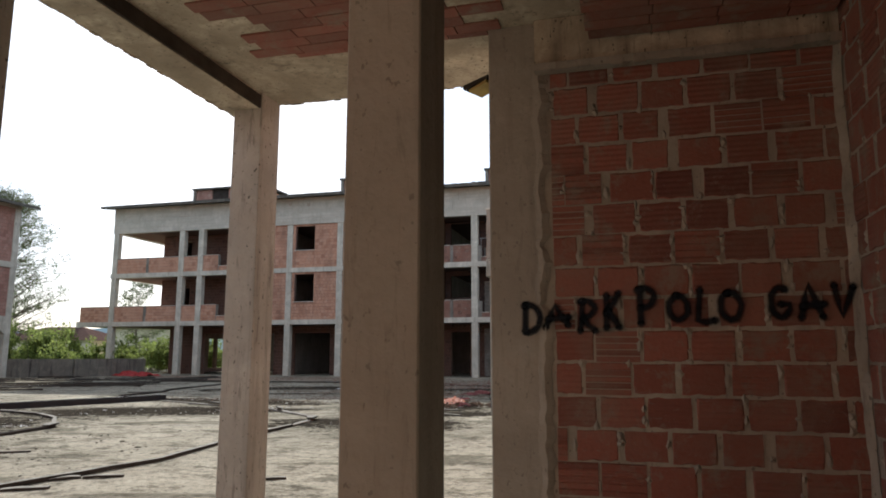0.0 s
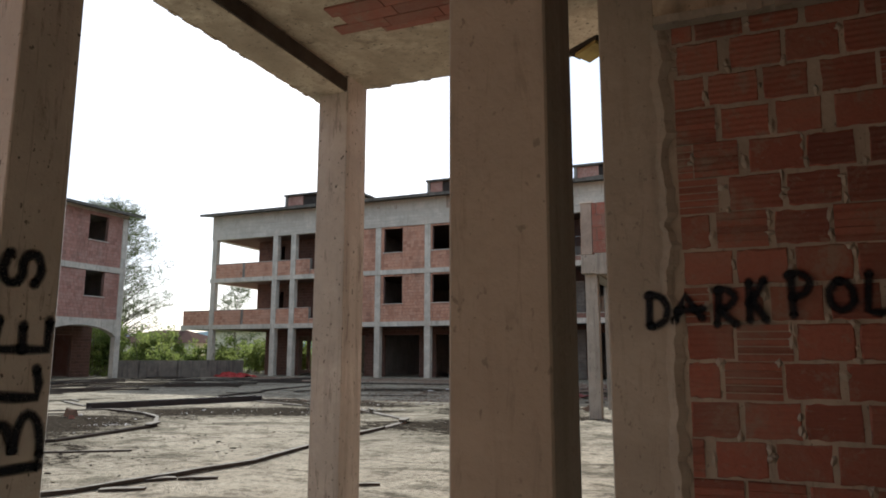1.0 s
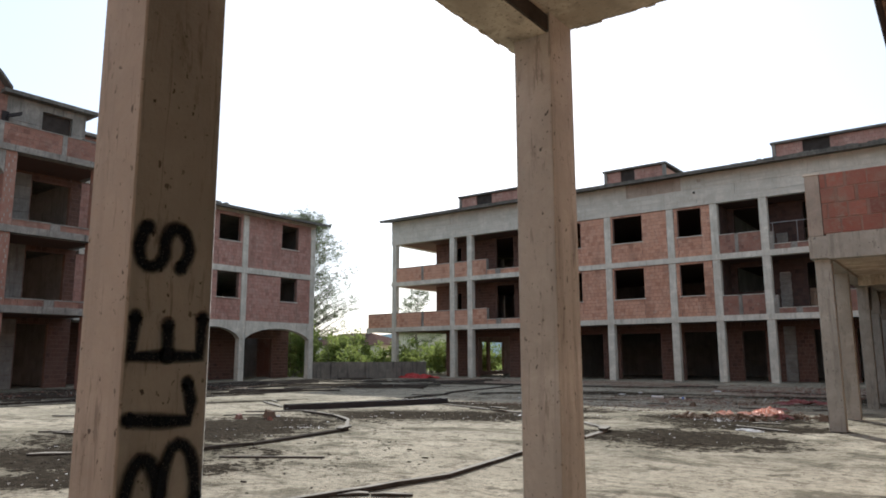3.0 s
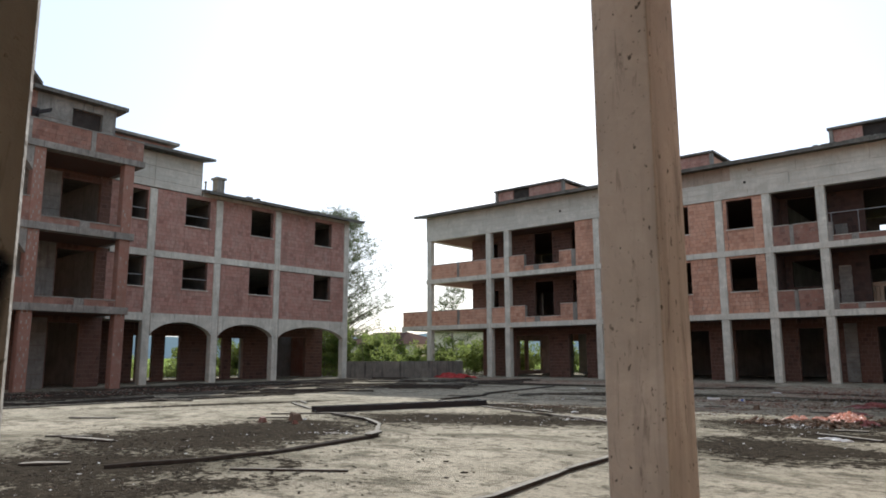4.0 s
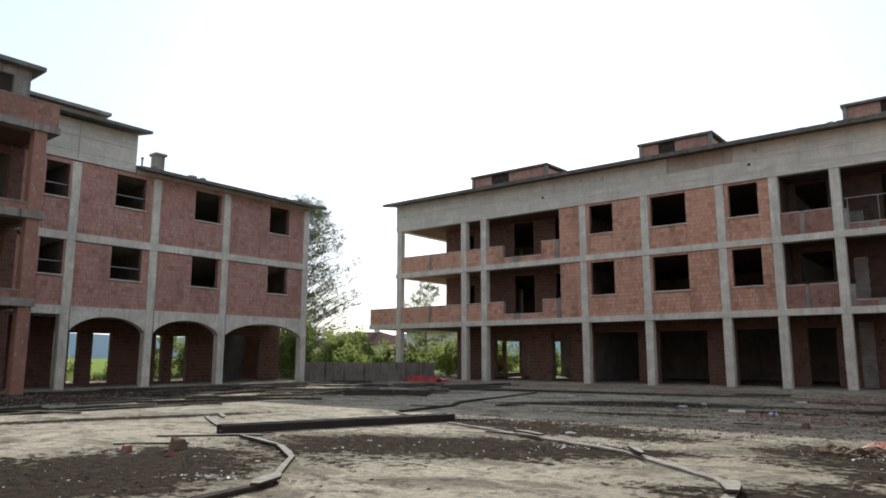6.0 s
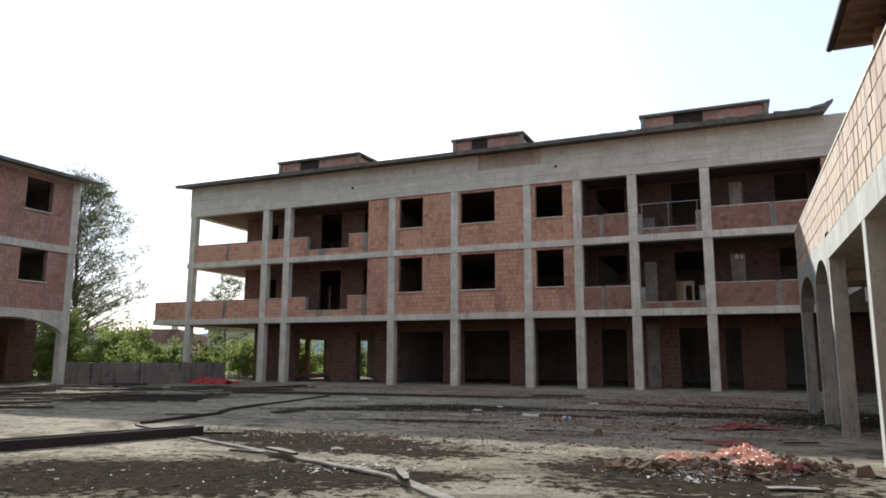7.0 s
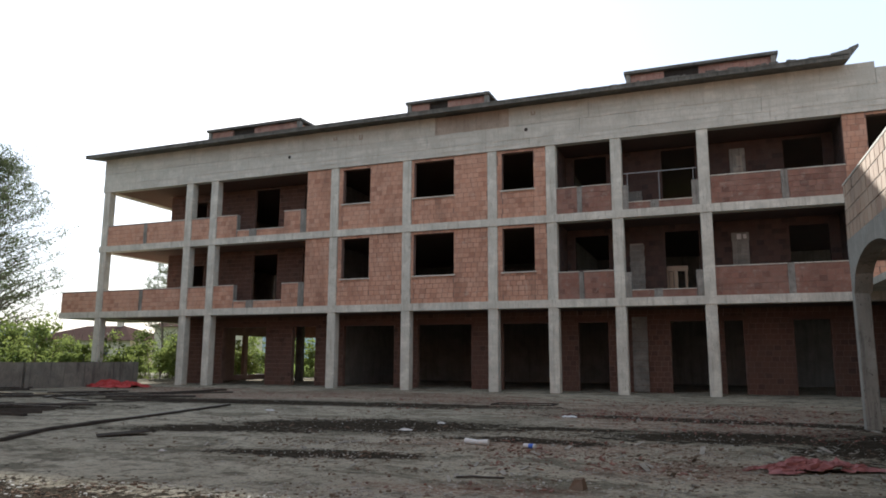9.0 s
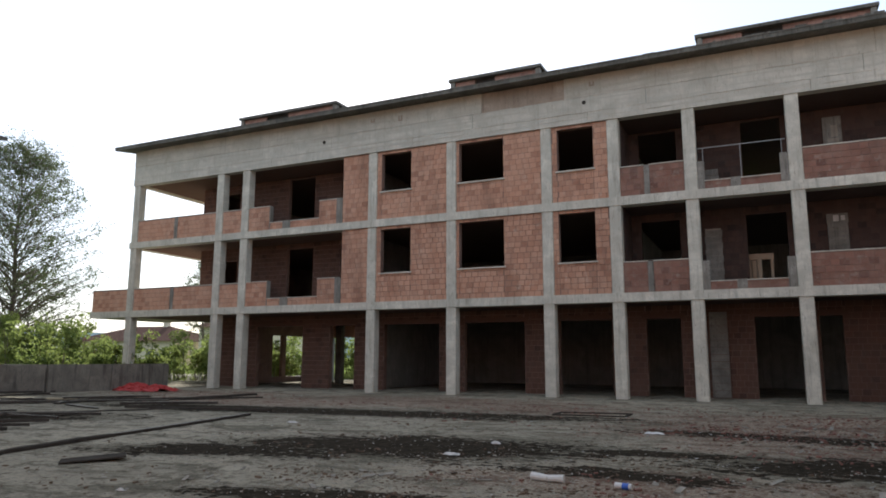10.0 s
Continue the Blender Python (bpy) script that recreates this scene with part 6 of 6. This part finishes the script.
def tree(x, y, height, spread, limbs, size, label, seed, leaf=None, lean=(0, 0), low=0.12, dense=1.0):
    """Tapered trunk, rising limbs that fork into twigs, and single leaves along the twigs."""
    rnd = random.Random(seed)
    t = thing("tree", label, "tree", at=(x, y, 0))
    wood, crown = Shape(), Shape()
    top = Vector((lean[0], lean[1], height))
    tr = height * 0.011 + 0.03
    bend = [Vector((0, 0, -0.1))] + [top * f + Vector((rnd.uniform(-0.2, 0.2), rnd.uniform(-0.2, 0.2), 0)) for f in (0.2, 0.4, 0.6, 0.8)] + [top]
    for i, (p, q) in enumerate(zip(bend, bend[1:])):
        wood.tube(p, q, tr * (1 - 0.19 * i), max(0.012, tr * (0.81 - 0.19 * i)), 8)

    def leaf_at(c):
        q = Euler((rnd.uniform(-1.3, 1.3), rnd.uniform(-1.3, 1.3), rnd.uniform(0, 6.3))).to_matrix()
        L = size * rnd.uniform(0.6, 1.35)
        crown.face(*[c + q @ Vector(v) for v in ((-L * 0.5, 0, 0), (0, -L * 0.27, 0.06 * L), (L * 0.5, 0, 0), (0, L * 0.27, 0.06 * L))])

    for i in range(limbs):
        f = low + (0.98 - low) * (i + rnd.random()) / limbs
        base = bend[0].lerp(top, f)
        a = rnd.uniform(0, 6.28)
        L = spread * (0.16 + 0.84 * max(0.0, 1 - ((f - 0.38) / 0.62) ** 2)) * rnd.choice((0.5, 0.7, 0.85, 0.95, 1.05))
        rise = rnd.uniform(0.35, 1.0)
        mid = base + Vector((math.cos(a), math.sin(a), rise)) * (L * 0.5)
        tip = mid + Vector((math.cos(a + rnd.uniform(-0.4, 0.4)), math.sin(a + rnd.uniform(-0.4, 0.4)), rise * 0.7)) * (L * 0.45)
        wood.tube(base, mid, tr * 0.30 * (1.15 - f), tr * 0.16 * (1.15 - f) + 0.005, 5)
        wood.tube(mid, tip, tr * 0.16 * (1.15 - f) + 0.005, 0.006, 4)
        for k in range(int(13 * dense)):
            g = rnd.uniform(0.22, 1.0)
            start = base.lerp(mid, g * 2) if g < 0.5 else mid.lerp(tip, g * 2 - 1)
            b2 = a + rnd.uniform(-1.9, 1.9)
            reach = rnd.uniform(0.12, 0.36) * spread * (1.15 - 0.4 * g)
            end = start + Vector((math.cos(b2), math.sin(b2), rnd.uniform(-0.5, 0.9))) * reach
            wood.tube(start, end, 0.011, 0.004, 3)
            for _ in range(rnd.choice((4, 8, 14, 26))):
                h = rnd.random() ** 0.7
                drop = Vector((rnd.gauss(0, 0.11), rnd.gauss(0, 0.11), rnd.gauss(-0.02, 0.11))) * (0.6 + 0.1 * spread)
                leaf_at(start.lerp(end, h) + drop)
    part("trunk", wood, BARK, t)
    part("crown", crown, leaf or LEAF_TREE, t)
    return t


def shrub(x, y, lx, ly, h, n, size, label, seed, leaf=None):
    rnd = random.Random(seed)
    t = thing("shrub", label, "shrub", at=(x, y, 0))
    wood, crown = Shape(), Shape()
    for i in range(int(8 + 5 * lx)):
        bx, by = rnd.uniform(-lx, lx) * 0.85, rnd.uniform(-ly, ly) * 0.85
        z = h * rnd.uniform(0.45, 0.95)
        wood.tube((bx * 0.8, by * 0.8, -0.05), (bx, by, z), 0.03, 0.008, 5)
        r = rnd.uniform(0.3, 0.55) * min(h, 1.6) * 0.6
        for k in range(4):
            leaves(crown, (bx + rnd.uniform(-0.3, 0.3), by + rnd.uniform(-0.3, 0.3), max(0.2, z * rnd.uniform(0.25, 1.0))), (r, r, r * 0.8), n // (4 * int(8 + 5 * lx)), size, rnd, 0.2)
    part("stem", wood, BARK, t)
    part("foliage", crown, leaf or LEAF, t)
    return t


tree(-46.3, 41.8, 13.6, 5.0, 190, 0.125, "tall slender tree with sparse spring leaves behind the yard wall", 3, lean=(-0.5, 0.0))
tree(-45.5, 56.0, 8.3, 3.2, 40, 0.13, "loose leafy tree beyond the long block", 8)
tree(-52.0, 46.5, 7.0, 3.0, 40, 0.13, "young leafy tree in the field behind the wall", 11)
SH = "bright green leafy shrub behind the yard wall"
for i, (x, y, lx, ly, h) in enumerate(((-36.2, 36.5, 1.8, 1.5, 2.2), (-38.6, 39.0, 2.2, 1.5, 2.6), (-36.0, 41.0, 2.2, 1.3, 1.9), (-41.5, 40.5, 2.4, 1.6, 3.0), (-41.2, 36.0, 2.2, 1.5, 2.5), (-34.5, 45.5, 2.0, 1.5, 2.2), (-38.0, 47.0, 2.4, 1.5, 2.4),
                                      (-31.5, 55.5, 2.6, 1.4, 2.6), (-27.0, 56.0, 2.6, 1.4, 2.8), (-36.5, 54.0, 2.6, 1.4, 2.4), (-40.0, 52.0, 2.4, 1.4, 2.2), (-33.6, 49.2, 1.6, 1.2, 2.0), (-44.5, 46.0, 2.6, 1.6, 2.6), (-48.5, 42.0, 2.4, 1.6, 2.4))):
    shrub(x, y, lx, ly, h * 1.3, 4200, 0.19, SH, 100 + i)
for i, (x, y, lx, ly, h) in enumerate(((-40.5, 35.6, 1.6, 1.2, 4.2), (-43.0, 38.0, 1.8, 1.4, 4.8), (-46.0, 40.0, 2.4, 1.5, 3.8), (-48.5, 36.5, 2.4, 1.5, 3.6), (-47.5, 32.0, 1.6, 1.6, 3.8), (-48.0, 29.0, 1.6, 1.4, 3.4))):
    shrub(x, y, lx, ly, h, 5200, 0.17, "tall leafy green shrub behind the arcade", 180 + i)
shrub(-52.5, 52.0, 1.6, 1.4, 3.0, 1300, 0.22, "dark red-leaved shrub in front of a cream house", 140, LEAF_DARK)
for i in range(9):
    shrub(-50.5 - (i % 2) * 1.5, 14.0 + i * 2.6, 1.9, 1.2, 1.6, 900, 0.2, "low green hedge shrub at the field edge", 160 + i)
rnd = random.Random(9)
s = Shape()
for x0, x1, y0, y1, n in ((-50, -45.6, 14, 33, 2600), (-46, -36, 33.5, 48, 1500), (-40, -22, 52.2, 56, 1800)):
    for _ in range(n):
        x, y, a, L = rnd.uniform(x0, x1), rnd.uniform(y0, y1), rnd.uniform(0, 6.3), rnd.uniform(0.2, 0.6)
        dx, dy = 0.03 * math.cos(a), 0.03 * math.sin(a)
        s.face((x - dx, y - dy, 0), (x + dx, y + dy, 0), (x + rnd.uniform(-0.2, 0.2), y + rnd.uniform(-0.2, 0.2), L))
tagged(part("grass", s, GRASS), "long pale green grass at the edge of the plot", "grass", "", "stuff")


# ---- distance ----
def house(x, y, w, d, h, rise, label, gable=False, turn=0):
    t = thing("house", label, "house", at=(x, y, 0))
    t.rotation_euler = (0, 0, radians(turn))
    wall = part("wall", Shape().box(-w / 2, w / 2, -d / 2, d / 2, 0, h), STUCCO, t)
    s = Shape()
    o = 0.6
    A, B, C, D = (-w / 2 - o, -d / 2 - o, h), (w / 2 + o, -d / 2 - o, h), (w / 2 + o, d / 2 + o, h), (-w / 2 - o, d / 2 + o, h)
    k = 0.0 if gable else d / 2
    P, Q = (-w / 2 - o + k, 0, h + rise), (w / 2 + o - k, 0, h + rise)
    s.face(A, B, Q, P).face(C, D, P, Q).face(D, A, P).face(B, C, Q).face(A, D, C, B)
    roof = part("roof", s, ROOFTILE, t)
    part("chimney", Shape().box(w * 0.12, w * 0.12 + 0.6, -0.3, 0.3, h + rise * 0.4, h + rise + 0.7), STUCCO, roof)
    for i in range(int(w // 3)):
        wx = -w / 2 + 1.2 + i * 3
        win = part("window", Shape().box(wx, wx + 1.0, -d / 2 - 0.03, -d / 2 + 0.05, 1.0, 2.2), DARKGLASS, t)
        part("window_sill", Shape().box(wx - 0.1, wx + 1.1, -d / 2 - 0.12, -d / 2, 0.92, 1.0), CONCRETE, win)
    return t


house(-75.0, 78.0, 14, 10, 3.1, 1.9, "low cream house with a hipped clay tile roof", turn=10)
house(-60.0, 79.0, 9, 8, 4.6, 1.2, "pale cream two-storey house with dark shuttered windows", True, 5)
house(-130.0, 40.0, 30, 9, 2.0, 1.4, "long low farm building with a clay roof across the field", True, 80)
s = Shape()
rnd = random.Random(2)
n = 60
for i in range(n):
    a0, a1 = math.pi * (0.30 + 0.75 * i / n), math.pi * (0.30 + 0.75 * (i + 1) / n)
    h0, h1 = 26 + 22 * noise.noise(Vector((i * 0.17, 0, 3))), 26 + 22 * noise.noise(Vector(((i + 1) * 0.17, 0, 3)))
    p, q = Vector((math.cos(a0), math.sin(a0), 0)) * 850, Vector((math.cos(a1), math.sin(a1), 0)) * 850
    s.face((p.x, p.y, -1), (q.x, q.y, -1), (q.x, q.y, h1), (p.x, p.y, h0))
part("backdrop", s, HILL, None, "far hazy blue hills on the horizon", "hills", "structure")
